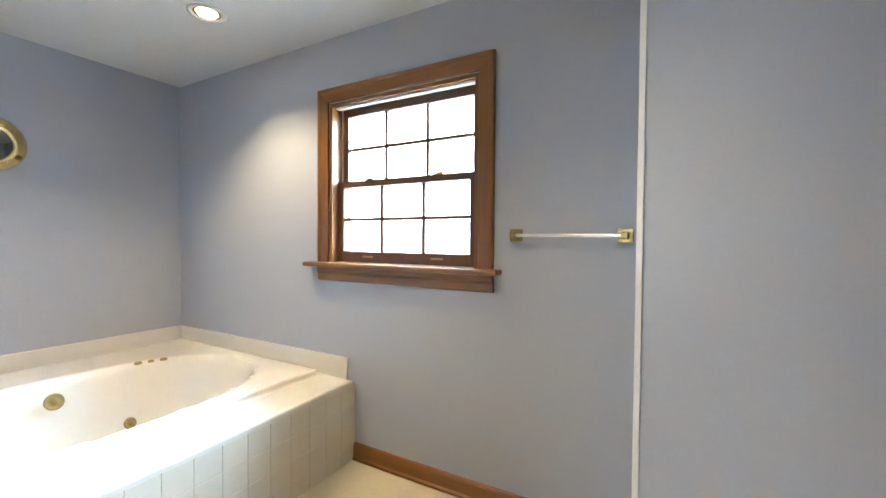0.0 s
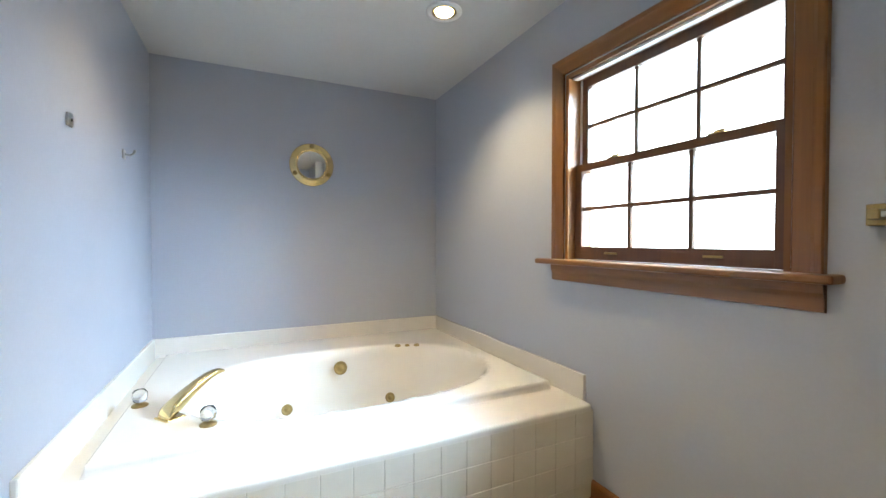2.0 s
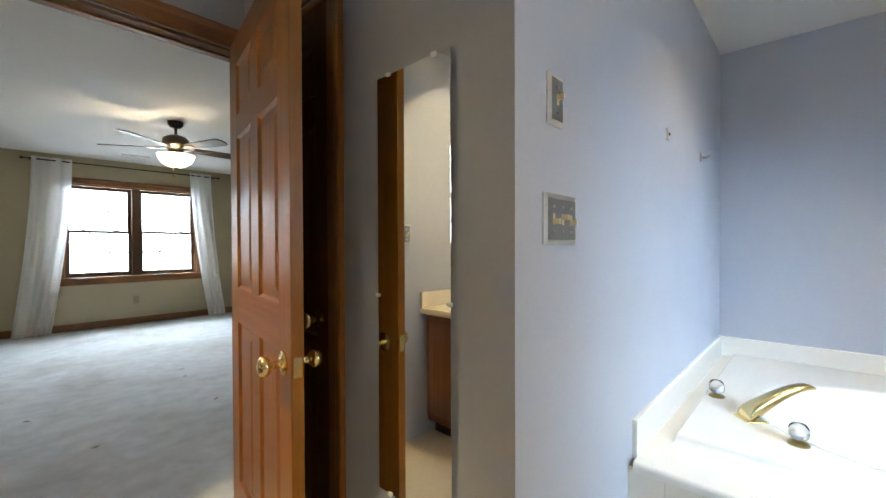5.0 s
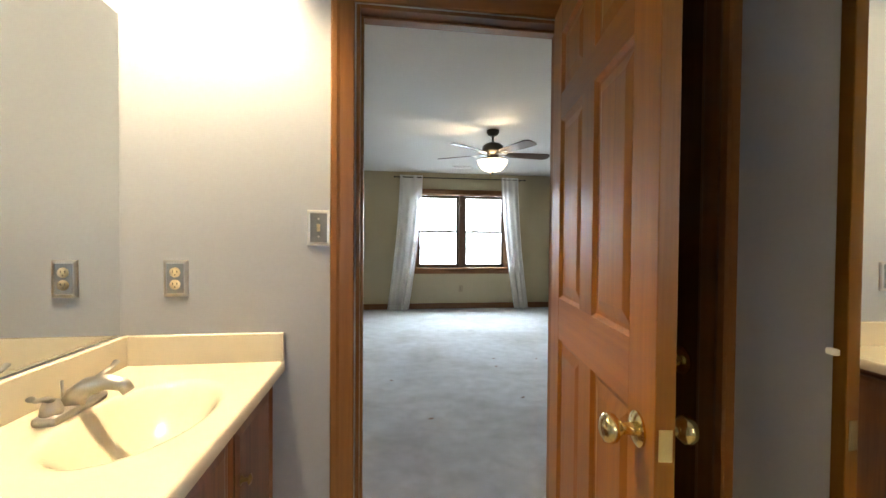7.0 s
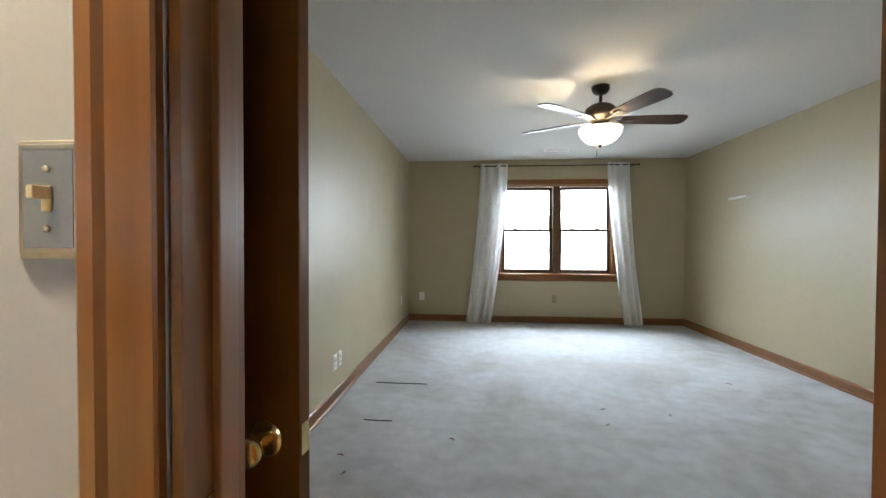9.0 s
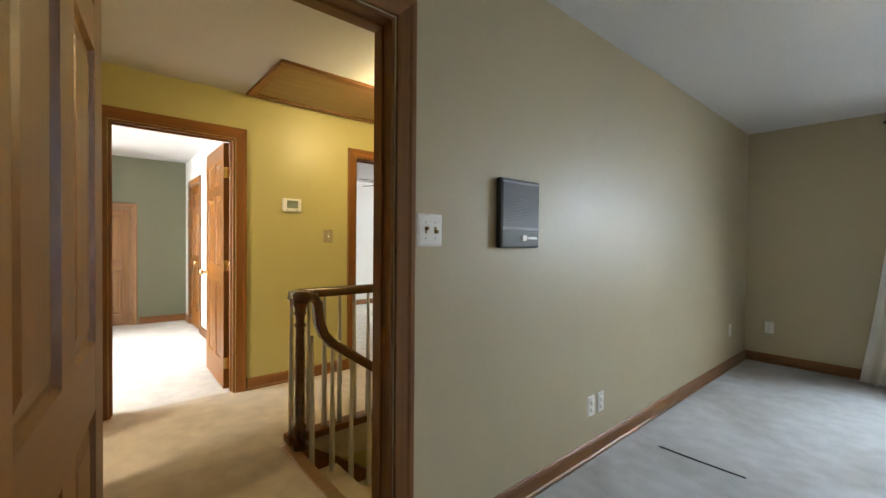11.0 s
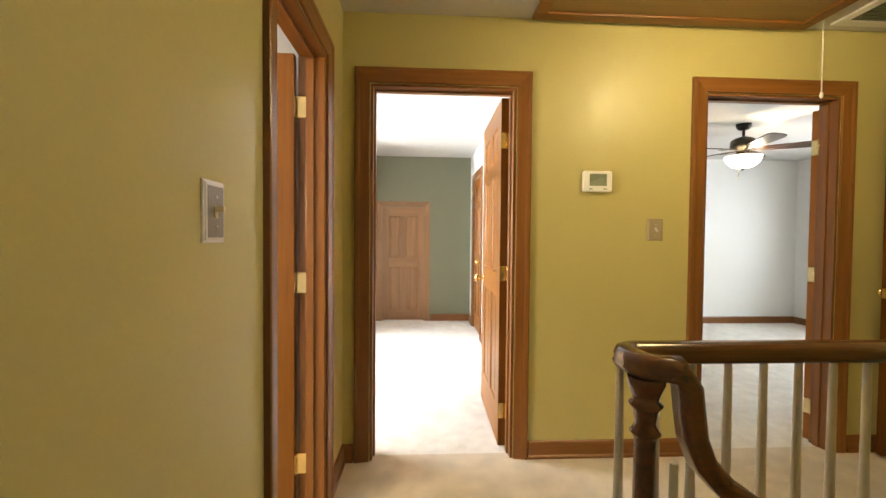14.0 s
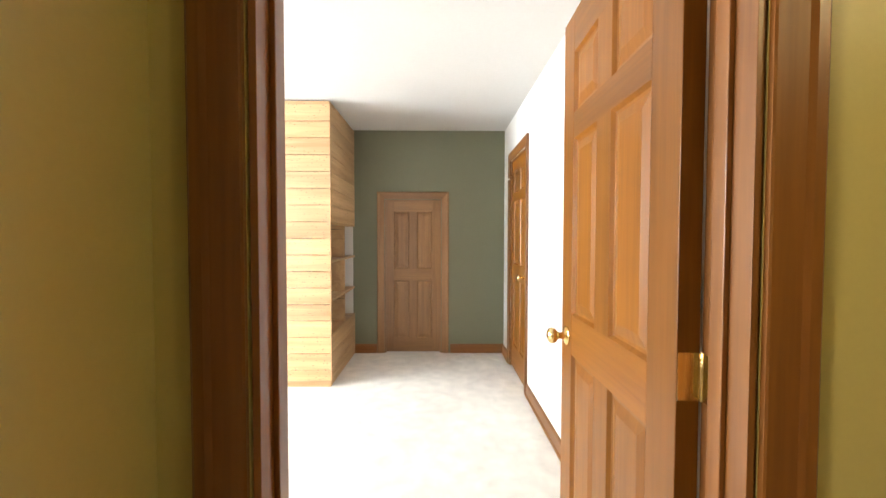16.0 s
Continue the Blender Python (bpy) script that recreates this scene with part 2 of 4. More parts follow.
BLADE = wood("fan_blade_wood", (0.03, 0.014, 0.008), (0.075, 0.032, 0.016), "x", 0.35)
WHITEPAINT = surface("white_gloss_paint", (0.72, 0.70, 0.66), 0.35, vary=0.03, bump=0.05)
# Near-black colour in place of the shade inside slots and vents.
BLACKHOLE = surface("dark_recess", (0.02, 0.018, 0.016), 0.8, vary=0.1)
CRYSTAL, GLASS = clear("crystal", 0.02), clear("window_glass")
SHEER = sheer("sheer_white_cloth")
SKYGLOW = glow("bright_overcast_sky", (0.80, 0.91, 1.0), 10.0)
BOWL = glow("lit_frosted_glass", (1.0, 0.82, 0.55), 4.0)
LENS = glow("lit_lens", (1.0, 0.82, 0.55), 14.0)
MIRROR = surface("silvered_mirror", (0.86, 0.88, 0.87), 0.015, 1.0, vary=0.0, bump=0, rvary=0.01)

# ---- mesh helpers ----


def box(bm, x0, x1, y0, y1, z0, z1, bevel=0.0):
    r = bmesh.ops.create_cube(bm, size=1)
    for v in r["verts"]:
        v.co = Vector(((x0 + x1) / 2 + v.co.x * (x1 - x0), (y0 + y1) / 2 + v.co.y * (y1 - y0), (z0 + z1) / 2 + v.co.z * (z1 - z0)))
    if bevel:
        edges = list({e for v in r["verts"] for e in v.link_edges})
        bmesh.ops.bevel(bm, geom=edges, offset=bevel, segments=2, affect="EDGES", profile=0.5)
    return bm


def boxes(*rows, bevel=0.0):
    bm = bmesh.new()
    for r in rows:
        box(bm, *r, bevel=bevel)
    return bm


def lathe(profile, m=None, seg=20, bm=None, caps=True):
    """A body of revolution about z from rows of radius and height."""
    bm = bm or bmesh.new()
    rings = []
    for r, z in profile:
        rings.append([bm.verts.new((max(r, 1e-4) * math.cos(2 * math.pi * k / seg), max(r, 1e-4) * math.sin(2 * math.pi * k / seg), z)) for k in range(seg)])
    for a, b in zip(rings, rings[1:]):
        for k in range(seg):
            f = bm.faces.new((a[k], a[(k + 1) % seg], b[(k + 1) % seg], b[k]))
            f.smooth = True
    if caps:
        bm.faces.new(rings[0][::-1]), bm.faces.new(rings[-1])
    if m is not None:
        bmesh.ops.transform(bm, matrix=m, verts=[v for ring in rings for v in ring])
    bm.normal_update()
    return bm


def tube(points, radii, seg=12, flat=1.0, bm=None):
    """A tube along points, with a radius for each; flat squeezes it upright."""
    bm = bm or bmesh.new()
    rings = []
    pts = [Vector(p) for p in points]
    for i, p in enumerate(pts):
        d = (pts[min(i + 1, len(pts) - 1)] - pts[max(i - 1, 0)]).normalized()
        side = d.cross((0, 0, 1))
        side = side.normalized() if side.length > 1e-3 else Vector((1, 0, 0))
        up = side.cross(d).normalized()
        r = radii[i] if hasattr(radii, "__len__") else radii
        rings.append([bm.verts.new(p + side * r * math.cos(2 * math.pi * k / seg) + up * r * flat * math.sin(2 * math.pi * k / seg)) for k in range(seg)])
    for a, b in zip(rings, rings[1:]):
        for k in range(seg):
            bm.faces.new((a[k], a[(k + 1) % seg], b[(k + 1) % seg], b[k])).smooth = True
    bm.faces.new(rings[0][::-1]), bm.faces.new(rings[-1])
    bmesh.ops.recalc_face_normals(bm, faces=bm.faces[:])
    return bm


def mesh(name, bm, material):
    me = bpy.data.meshes.new(name)
    bmesh.ops.recalc_face_normals(bm, faces=bm.faces[:])
    bm.to_mesh(me)
    bm.free()
    me.materials.append(material)
    return me


def part(name, bm, material, parent, label="", m=None):
    """One mesh object under a thing or a part. bm: a bmesh, or a mesh that pieces share."""
    ob = new(name, bm if isinstance(bm, bpy.types.Mesh) else mesh(name, bm, material))
    ob.parent = parent
    if m is not None:
        ob.matrix_local = m
    return tagged(ob, label)


def thing(name, m, label, category, group="", kind=""):
    ob = new(name)
    ob.empty_display_size = 0.1
    ob.matrix_world = m
    return tagged(ob, label, category, group, kind)


def setting(name, bm, material, label="", category=""):
    return tagged(new(name, mesh(name, bm, material)), label, category, kind="structure")


def smooth(ob, angle=40):
    for p in ob.data.polygons:
        p.use_smooth = True
    ob.data.set_sharp_from_angle(angle=radians(angle))
    return ob

# ---- structure ----
H = 2.44


def slab(name, axis, f0, f1, a0, a1, material, openings=(), z0=0.0, z1=H):
    """A wall from f0 to f1 across and a0 to a1 along, with openings (from, to, sill, head) right through it."""
    bm = bmesh.new()

    def add(p, q, lo, hi):
        if q - p > 1e-4 and hi - lo > 1e-4:
            box(bm, *((p, q, f0, f1) if axis == "x" else (f0, f1, p, q)), lo, hi)
    at = a0
    for p, q, sill, head in sorted(openings):
        add(at, p, z0, z1), add(p, q, z0, sill), add(p, q, head, z1)
        at = q
    add(at, a1, z0, z1)
    return setting(name, bm, material)


BATH_DOOR, HALL_DOOR = (-0.53, 0.235, 0, 2.03), (-2.82, -1.985, 0, 2.03)
END_DOOR, SECOND_DOOR, SIDE_DOOR = (-2.872, -2.08, 0, 2.062), (-4.755, -3.956, 0, 2.062), (2.36, 2.99, 0, 2.03)
CLOSET, HATCH_DOOR, FAR_CLOSET = (-1.515, -0.94, 0, 2.03), (-2.395, -1.78, 0, 1.69), (6.10, 6.80, 0, 2.03)
BATH_WIN, BED_WIN, FAR_WIN, D2_WIN = (-1.442, -0.482, 1.13, 2.06), (-2.035, -0.415, 0.74, 2.06), (3.9, 6.1, 0.7, 2.2), (4.25, 5.75, 0.75, 2.15)

# bathroom
slab("wall_1", "x", 1.815, 1.98, -3.2, 1.1, GREY, [BATH_WIN])
slab("wall_2", "y", -3.2, -3.045, -0.40, 1.815, GREY)
slab("wall_3", "x", -0.328, -0.226, -3.045, -0.542, GREY)
slab("wall_4", "y", -0.642, -0.542, -1.605, -0.328, GREY, [CLOSET])
slab("wall_5", "x", -1.66, -1.605, -0.70, 1.1, GREY, [BATH_DOOR])
slab("wall_6", "y", 0.985, 1.10, -1.605, 1.815, GREY)
slab("wall_7", "x", 1.27, 1.37, 0.255, 0.985, GREY)
# bedroom
slab("wall_8", "x", -1.715, -1.66, -3.2, 1.06, KHAKI, [BATH_DOOR])
slab("wall_9", "y", -3.2, -3.065, -7.41, -1.715, KHAKI)
slab("wall_10", "x", -7.57, -7.41, -3.2, 1.06, KHAKI, [BED_WIN])
slab("wall_11", "y", 1.0, 1.06, -7.41, -1.715, KHAKI, [HALL_DOOR])
# hall and stair
slab("wall_12", "y", 1.06, 1.12, -5.86, -1.845, YELLOW, [HALL_DOOR], z0=-2.6)
slab("wall_13", "x", -1.93, -1.875, 1.12, 3.385, YELLOW, [SIDE_DOOR])
slab("wall_14", "y", 3.385, 3.4425, -5.80, -1.845, YELLOW, [END_DOOR, SECOND_DOOR])
slab("wall_15", "x", -5.86, -5.80, 1.12, 3.4425, YELLOW, z0=-2.6)
slab("wall_16", "y", 2.25, 2.30, -5.80, -2.93, YELLOW, z0=-2.6, z1=-0.20)
slab("wall_17", "x", -2.88, -2.82, 1.12, 2.25, YELLOW, z0=-2.6, z1=-0.20)
# far room
slab("wall_18", "y", 3.4425, 3.50, -3.145, 1.30, OFFWHITE, [END_DOOR])
slab("wall_19", "x", -3.145, -3.09, 3.50, 7.227, OFFWHITE, [FAR_CLOSET])
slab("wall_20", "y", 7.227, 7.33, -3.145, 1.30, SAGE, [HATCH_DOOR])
slab("wall_21", "x", 1.30, 1.40, 3.4425, 7.33, OFFWHITE, [FAR_WIN])
# second bedroom
slab("wall_22", "y", 3.4425, 3.50, -8.0, -3.20, OFFWHITE, [SECOND_DOOR])
slab("wall_23", "x", -3.20, -3.145, 3.4425, 7.1, OFFWHITE)
slab("wall_24", "y", 7.0, 7.1, -8.0, -3.20, OFFWHITE)
slab("wall_25", "x", -8.12, -8.0, 3.4425, 7.1, OFFWHITE, [D2_WIN])
# small room off the hall
slab("wall_26", "x", -1.875, -1.82, 1.12, 3.4425, GREY, [SIDE_DOOR])
slab("wall_27", "y", 1.10, 1.17, -1.82, 0.10, GREY)
slab("wall_28", "y", 3.30, 3.4425, -1.82, 0.10, GREY)
slab("wall_29", "x", 0.10, 0.18, 1.10, 3.4425, GREY, [(1.45, 2.15, 1.05, 1.95)])
# closets, closed behind their doors
slab("wall_30", "y", -1.45, -1.40, -1.605, -0.328, OFFWHITE)
slab("wall_31", "x", -3.80, -3.75, 5.9, 7.2, OFFWHITE)
slab("wall_32", "y", 7.80, 7.85, -2.8, -1.4, OFFWHITE)


def plate(name, x0, x1, y0, y1, z0, z1, material, label):
    return setting(name, boxes((x0, x1, y0, y1, z0, z1)), material, label)


plate("floor_1", -3.2, 1.1, -1.66, 1.98, -0.2, 0, VINYL, "cream sheet vinyl bathroom floor")
plate("floor_2", -3.2, 1.06, -7.57, -1.66, -0.2, 0, CARPET_GREY, "worn grey cut-pile bedroom carpet with stains")
setting("floor_3", boxes((1.06, 3.4425, -2.88, -1.845, -0.2, 0), (2.25, 3.4425, -5.80, -2.88, -0.2, 0)), CARPET_BEIGE, "beige carpet on the upstairs landing")
plate("floor_4", 3.4425, 7.33, -3.145, 1.40, -0.2, 0, CARPET_DAYLIT, "pale carpet with strong daylight put into its colour")
plate("floor_5", 3.4425, 7.1, -8.12, -3.145, -0.2, 0, CARPET_DAYLIT, "pale carpet in the second bedroom")
plate("floor_6", 1.10, 3.4425, -1.845, 0.18, -0.2, 0, VINYL, "pale vinyl floor of a small room")
plate("floor_7", 1.06, 3.44, -5.86, -2.82, -2.8, -2.6, CARPET_BEIGE, "beige carpet at the foot of the stairs")
for n, (x0, x1, y0, y1) in enumerate(((-3.2, 1.1, -1.66, 1.98), (-3.2, 1.06, -7.57, -1.66), (1.06, 3.4425, -5.86, -1.845), (3.4425, 7.33, -3.145, 1.40), (3.4425, 7.1, -8.12, -3.145), (1.10, 3.4425, -1.845, 0.18))):
    plate(f"ceiling_{n + 1}", x0, x1, y0, y1, H, H + 0.08, CEIL, "flat white painted ceiling")


def run(p0, p1, profile, material, name="baseboard", label="stained wooden baseboard"):
    """A moulding from p0 to p1 whose face lies to the left of the way along; profile: rows of proud and height."""
    p0, p1 = Vector((*p0, 0)), Vector((*p1, 0))
    d = (p1 - p0).normalized()
    out = Vector((-d.y, d.x, 0))
    bm = bmesh.new()
    ends = [[bm.verts.new(p + out * a + Vector((0, 0, z))) for a, z in profile] for p in (p0, p1)]
    n = len(profile)
    for k in range(n):
        bm.faces.new((ends[0][k], ends[0][(k + 1) % n], ends[1][(k + 1) % n], ends[1][k]))
    bm.faces.new(ends[0][::-1]), bm.faces.new(ends[1])
    return setting(name, bm, material, label)


SKIRT = [(0, 0.001), (0.022, 0.001), (0.022, 0.014), (0.014, 0.022), (0.013, 0.080), (0.009, 0.092), (0.003, 0.098), (0, 0.098)]
for p0, p1 in (((0.98, 1.815), (-1.245, 1.815)),  # bathroom
               ((-0.542, -0.86), (-0.542, -0.226)), ((-0.542, -0.226), (-1.24, -0.226)),
               ((1.0, -7.41), (1.0, -2.91)), ((-3.065, -7.41), (1.0, -7.41)), ((-3.065, -1.715), (-3.065, -7.41)), ((-0.62, -1.715), (-3.065, -1.715)), ((1.0, -1.715), (0.325, -1.715)),  # bedroom
               ((2.27, -1.93), (1.21, -1.93)), ((3.385, -1.93), (3.08, -1.93)), ((3.385, -3.87), (3.385, -2.962)), ((3.385, -5.80), (3.385, -4.85)), ((3.385, -1.99), (3.385, -1.93)),  # hall
               ((3.50, -3.09), (6.01, -3.09)), ((6.89, -3.09), (7.227, -3.09)), ((7.227, -3.09), (7.227, -2.50)), ((7.227, -1.69), (7.227, -1.45)),  # far room
               ((7.0, -8.0), (7.0, -3.2)), ((3.5, -8.0), (7.0, -8.0))):
    along_x = abs(p1[0] - p0[0]) > abs(p1[1] - p0[1])
    run(p0, p1, SKIRT, TRIM_X if along_x else TRIM_Y)

# ---- doors and trim ----
CASING = [(0.006, 0.0), (0.006, 0.010), (0.010, 0.012), (0.026, 0.0135), (0.054, 0.017), (0.064, 0.021), (0.080, 0.0215), (0.085, 0.018), (0.086, 0.0)]


def casing_side(w, h, side, proud=-1, z0=0.0, profile=CASING):
    """One leg or the head of a mitred casing round an opening 0..w, z0..h; proud -1 is towards the front."""
    bm = bmesh.new()
    a, b = [], []
    for d, p in profile:
        if side == "head":
            a.append(bm.verts.new((-d, proud * p, h + d))), b.append(bm.verts.new((w + d, proud * p, h + d)))
        else:
            x = -d if side == "left" else w + d
            a.append(bm.verts.new((x, proud * p, z0))), b.append(bm.verts.new((x, proud * p, h + d)))
    n = len(profile)
    for k in range(n):
        bm.faces.new((a[k], a[(k + 1) % n], b[(k + 1) % n], b[k]))
    bm.faces.new(a[::-1]), bm.faces.new(b)
    return bm


def door_trim(name, m, w, h, depth, label, both=True, wood_v=None, wood_h=None, stop=True):
    """Casings on both faces of the wall, with jambs and stops between them."""
    wood_v, wood_h = wood_v or TRIM_Z, wood_h or TRIM_X
    t = thing(name, m, label, "door frame", kind="structure")
    for side in ("left", "right", "head"):
        mat = wood_h if side == "head" else wood_v
        part("casing", casing_side(w, h, side), mat, t)
        if both:
            part("casing", casing_side(w, h, side), mat, t, m=Matrix.Translation((0, depth, 0)) @ Matrix.Diagonal((1, -1, 1, 1)))
    j = 0.0
    part("jamb", boxes((-0.004, 0.012, j, depth - j, 0, h), bevel=0.001), wood_v, t)
    part("jamb", boxes((w - 0.012, w + 0.004, j, depth - j, 0, h), bevel=0.001), wood_v, t)
    part("head_jamb", boxes((0.012, w - 0.012, j, depth - j, h - 0.012, h + 0.004), bevel=0.001), wood_h, t)
    if stop:
        s0, s1 = depth * 0.42, depth * 0.42 + 0.012 + depth * 0.2
        part("stop", boxes((0.012, 0.022, s0, s1, 0, h - 0.012), bevel=0.002), wood_v, t)
        part("stop", boxes((w - 0.022, w - 0.012, s0, s1, 0, h - 0.012), bevel=0.002), wood_v, t)
        part("stop", boxes((0.022, w - 0.022, s0, s1, h - 0.022, h - 0.012), bevel=0.002), wood_h, t)
    return t


def panel_bm(w, h, t):
    """A raised panel with its sticking, on both faces, centred on the origin of its lower corner."""
    bm = bmesh.new()
    rings = [(0.0, t / 2 - 0.0005), (0.009, t / 2 - 0.010), (0.016, t / 2 - 0.011), (0.018, t / 2 - 0.011), (0.047, t / 2 - 0.004), (0.050, t / 2 - 0.004)]
    for sgn in (1, -1):
        loops = []
        for d, y in rings:
            loops.append([bm.verts.new((x, sgn * y, z)) for x, z in ((d, d), (w - d, d), (w - d, h - d), (d, h - d))])
        for a, b in zip(loops, loops[1:]):
            for k in range(4):
                bm.faces.new((a[k], a[(k + 1) % 4], b[(k + 1) % 4], b[k]))
        bm.faces.new(loops[-1])
    return bm


def knob_bm(sgn):
    prof = [(0.033, 0.0), (0.033, 0.004), (0.026, 0.009), (0.013, 0.012), (0.011, 0.030), (0.016, 0.036), (0.026, 0.044), (0.0285, 0.054), (0.025, 0.064), (0.014, 0.070), (0.002, 0.071)]
    return lathe(prof, pose(0, 0, 0, -90 * sgn, 0, 0), 20)


def door_leaf(name, m, w, h, label, y0=0.0, rows=6, wv=None, wh=None, knob=True, hinges=True, t=0.035, kind="structure", cat="door", jamb=None):
    """A panelled leaf from the hinge at the origin along +x, with its thickness from y0 to y0 + t."""
    wv, wh = wv or DOOR_Z, wh or DOOR_X
    d = thing(name, m, label, cat, kind=kind)
    st, mu = (0.112, 0.10) if w > 0.65 else (0.095, 0.085)
    z0, yc = 0.012, y0 + t / 2
    if rows == 6:
        cuts = [(z0, 0.235), (0.885, 1.022), (1.622, 1.708), (1.912, h)]
    else:
        cuts = [(z0, 0.16), (0.80, 0.93), (h - 0.12, h)]
    for x0, x1 in ((0, st), (w - st, w)):
        part("stile", boxes((x0, x1, y0, y0 + t, z0, h), bevel=0.002), wv, d)
    for a, b in cuts:
        part("rail", boxes((st, w - st, y0 + 0.0004, y0 + t - 0.0004, a, b)), wh, d)
    pw = (w - 2 * st - mu) / 2
    shared = {}
    for (_, a), (b, _) in zip(cuts, cuts[1:]):
        part("mullion", boxes((st + pw, st + pw + mu, y0 + 0.0006, y0 + t - 0.0006, a, b)), wv, d)
        for x in (st, st + pw + mu):
            key = round(b - a, 3)
            if key not in shared:
                shared[key] = mesh("panel", panel_bm(pw, b - a, t), wv)
            part("panel", shared[key], None, d, m=Matrix.Translation((x, yc, a)))
    if knob:
        kz = (0.86 if name in ("door_1", "door_2") else 0.94) if rows == 6 else 0.84
        for sgn, y in ((1, y0 + t), (-1, y0)):
            smooth(part("knob", knob_bm(sgn), BRASS, d, "polished brass knob", Matrix.Translation((w - 0.065, y, kz))), 50)
        part("latch_plate", boxes((w - 0.0005, w + 0.0015, yc - 0.012, yc + 0.012, kz - 0.028, kz + 0.028)), BRASS, d, "brass latch plate")
    if hinges:
        pin = y0 if abs(y0) < 1e-6 else y0 + t
        for z in ((0.22, 1.03, 1.80) if rows == 6 else (0.2, h - 0.2)):
            hb = boxes((-0.0025, -0.0005, y0 + 0.003, y0 + t - 0.002, z - 0.045, z + 0.045))
            if jamb is not None:
                box(hb, -0.046, -0.003, jamb, jamb + 0.002, z - 0.045, z + 0.045)
            lathe([(0.006, -0.047), (0.007, -0.045), (0.007, 0.045), (0.006, 0.047)], Matrix.Translation((-0.004, pin + (-0.003 if pin == y0 else 0.003), z)), 10, hb)
            part("hinge", hb, BRASS, d, "brass butt hinge")
    return d


FRAME = "brown stained wooden door frame with moulded casing"
door_trim("trim_1", pose(0.235, -1.605, 0, 0, 0, 180), 0.765, 2.03, 0.11, FRAME)
door_trim("trim_2", pose(1.0, -1.985, 0, 0, 0, -90), 0.835, 2.03, 0.12, FRAME)
door_trim("trim_3", pose(3.385, -2.08, 0, 0, 0, -90), 0.792, 2.062, 0.115, FRAME)
door_trim("trim_4", pose(3.385, -3.956, 0, 0, 0, -90), 0.799, 2.062, 0.115, FRAME)
door_trim("trim_5", pose(2.36, -1.93, 0, 0, 0, 0), 0.63, 2.03, 0.11, FRAME)
door_trim("trim_6", pose(-0.542, -1.515, 0, 0, 0, 90), 0.575, 2.03, 0.10, FRAME, both=False, stop=False)
door_trim("trim_7", pose(7.227, -1.78, 0, 0, 0, -90), 0.615, 1.69, 0.10, "brown wooden frame of a low attic door", both=False, stop=False, wood_v=PDOOR_Z, wood_h=PDOOR_X)
door_trim("trim_8", pose(6.80, -3.09, 0, 0, 0, 180), 0.70, 2.03, 0.055, FRAME, both=False, stop=False)

door_leaf("door_1", pose(-0.503, -1.566, 0, 0, 0, 80), 0.790, 2.02, "open six-panel orange-stained wooden bathroom door with brass knobs", -0.035)
door_leaf("door_2", pose(0.997, -1.989, 0, 0, 0, 173.6), 0.765, 2.02, "open six-panel wooden bedroom door with brass knobs, wood darkened for shade", wv=SHADED_DOOR_Z, wh=SHADED_DOOR_X)
door_leaf("door_3", pose(3.502, -2.858, 0, 0, 0, -1), 0.745, 2.045, "open six-panel stained wooden door into the bright room", t=0.044, jamb=-0.0015)
door_leaf("door_4", pose(3.502, -4.748, 0, 0, 0, -72), 0.78, 2.025, "open six-panel stained door of the second bedroom")
door_leaf("door_5", pose(2.986, -1.804, 0, 0, 0, 91), 0.615, 2.02, "open narrow six-panel orange-stained door with brass hinges", jamb=0.008)
door_leaf("door_6", pose(-0.550, -1.511, 0, 0, 0, 90), 0.567, 2.02, "closed six-panel closet door in the bathroom, wood darkened for shade", wv=SHADED_DOOR_Z, wh=SHADED_DOOR_X)
door_leaf("door_7", pose(7.237, -2.391, 0, 0, 0, 90), 0.607, 1.68, "closed low four-panel knotty pine attic door", -0.035, rows=4, wv=PDOOR_Z, wh=PDOOR_X, knob=False)
door_leaf("door_8", pose(6.796, -3.098, 0, 0, 0, 180), 0.692, 2.02, "closed six-panel stained closet door with brass knob")
door_leaf("door_9", pose(3.335, -5.745, 0, 0, 0, 90), 0.76, 2.05, "six-panel door folded open against the landing wall, wood darkened for shade", wv=SHADED_DOOR_Z, wh=SHADED_DOOR_X)
strike = thing("strike_plate", pose(1.06, -2.807, 0.90, 0, 0, 0), "brass strike plate on the bedroom door jamb", "strike plate")
part("plate", boxes((-0.028, 0.028, 0.0, 0.002, -0.03, 0.03), bevel=0.0005), BRASS, strike)
strike2 = thing("strike_plate", pose(0.222, -1.643, 0.90, 0, 0, 90), "brass strike plate on the bathroom door jamb", "strike plate")
part("plate", boxes((-0.028, 0.028, 0.0, 0.002, -0.03, 0.03), bevel=0.0005), BRASS, strike2)

# ---- windows ----


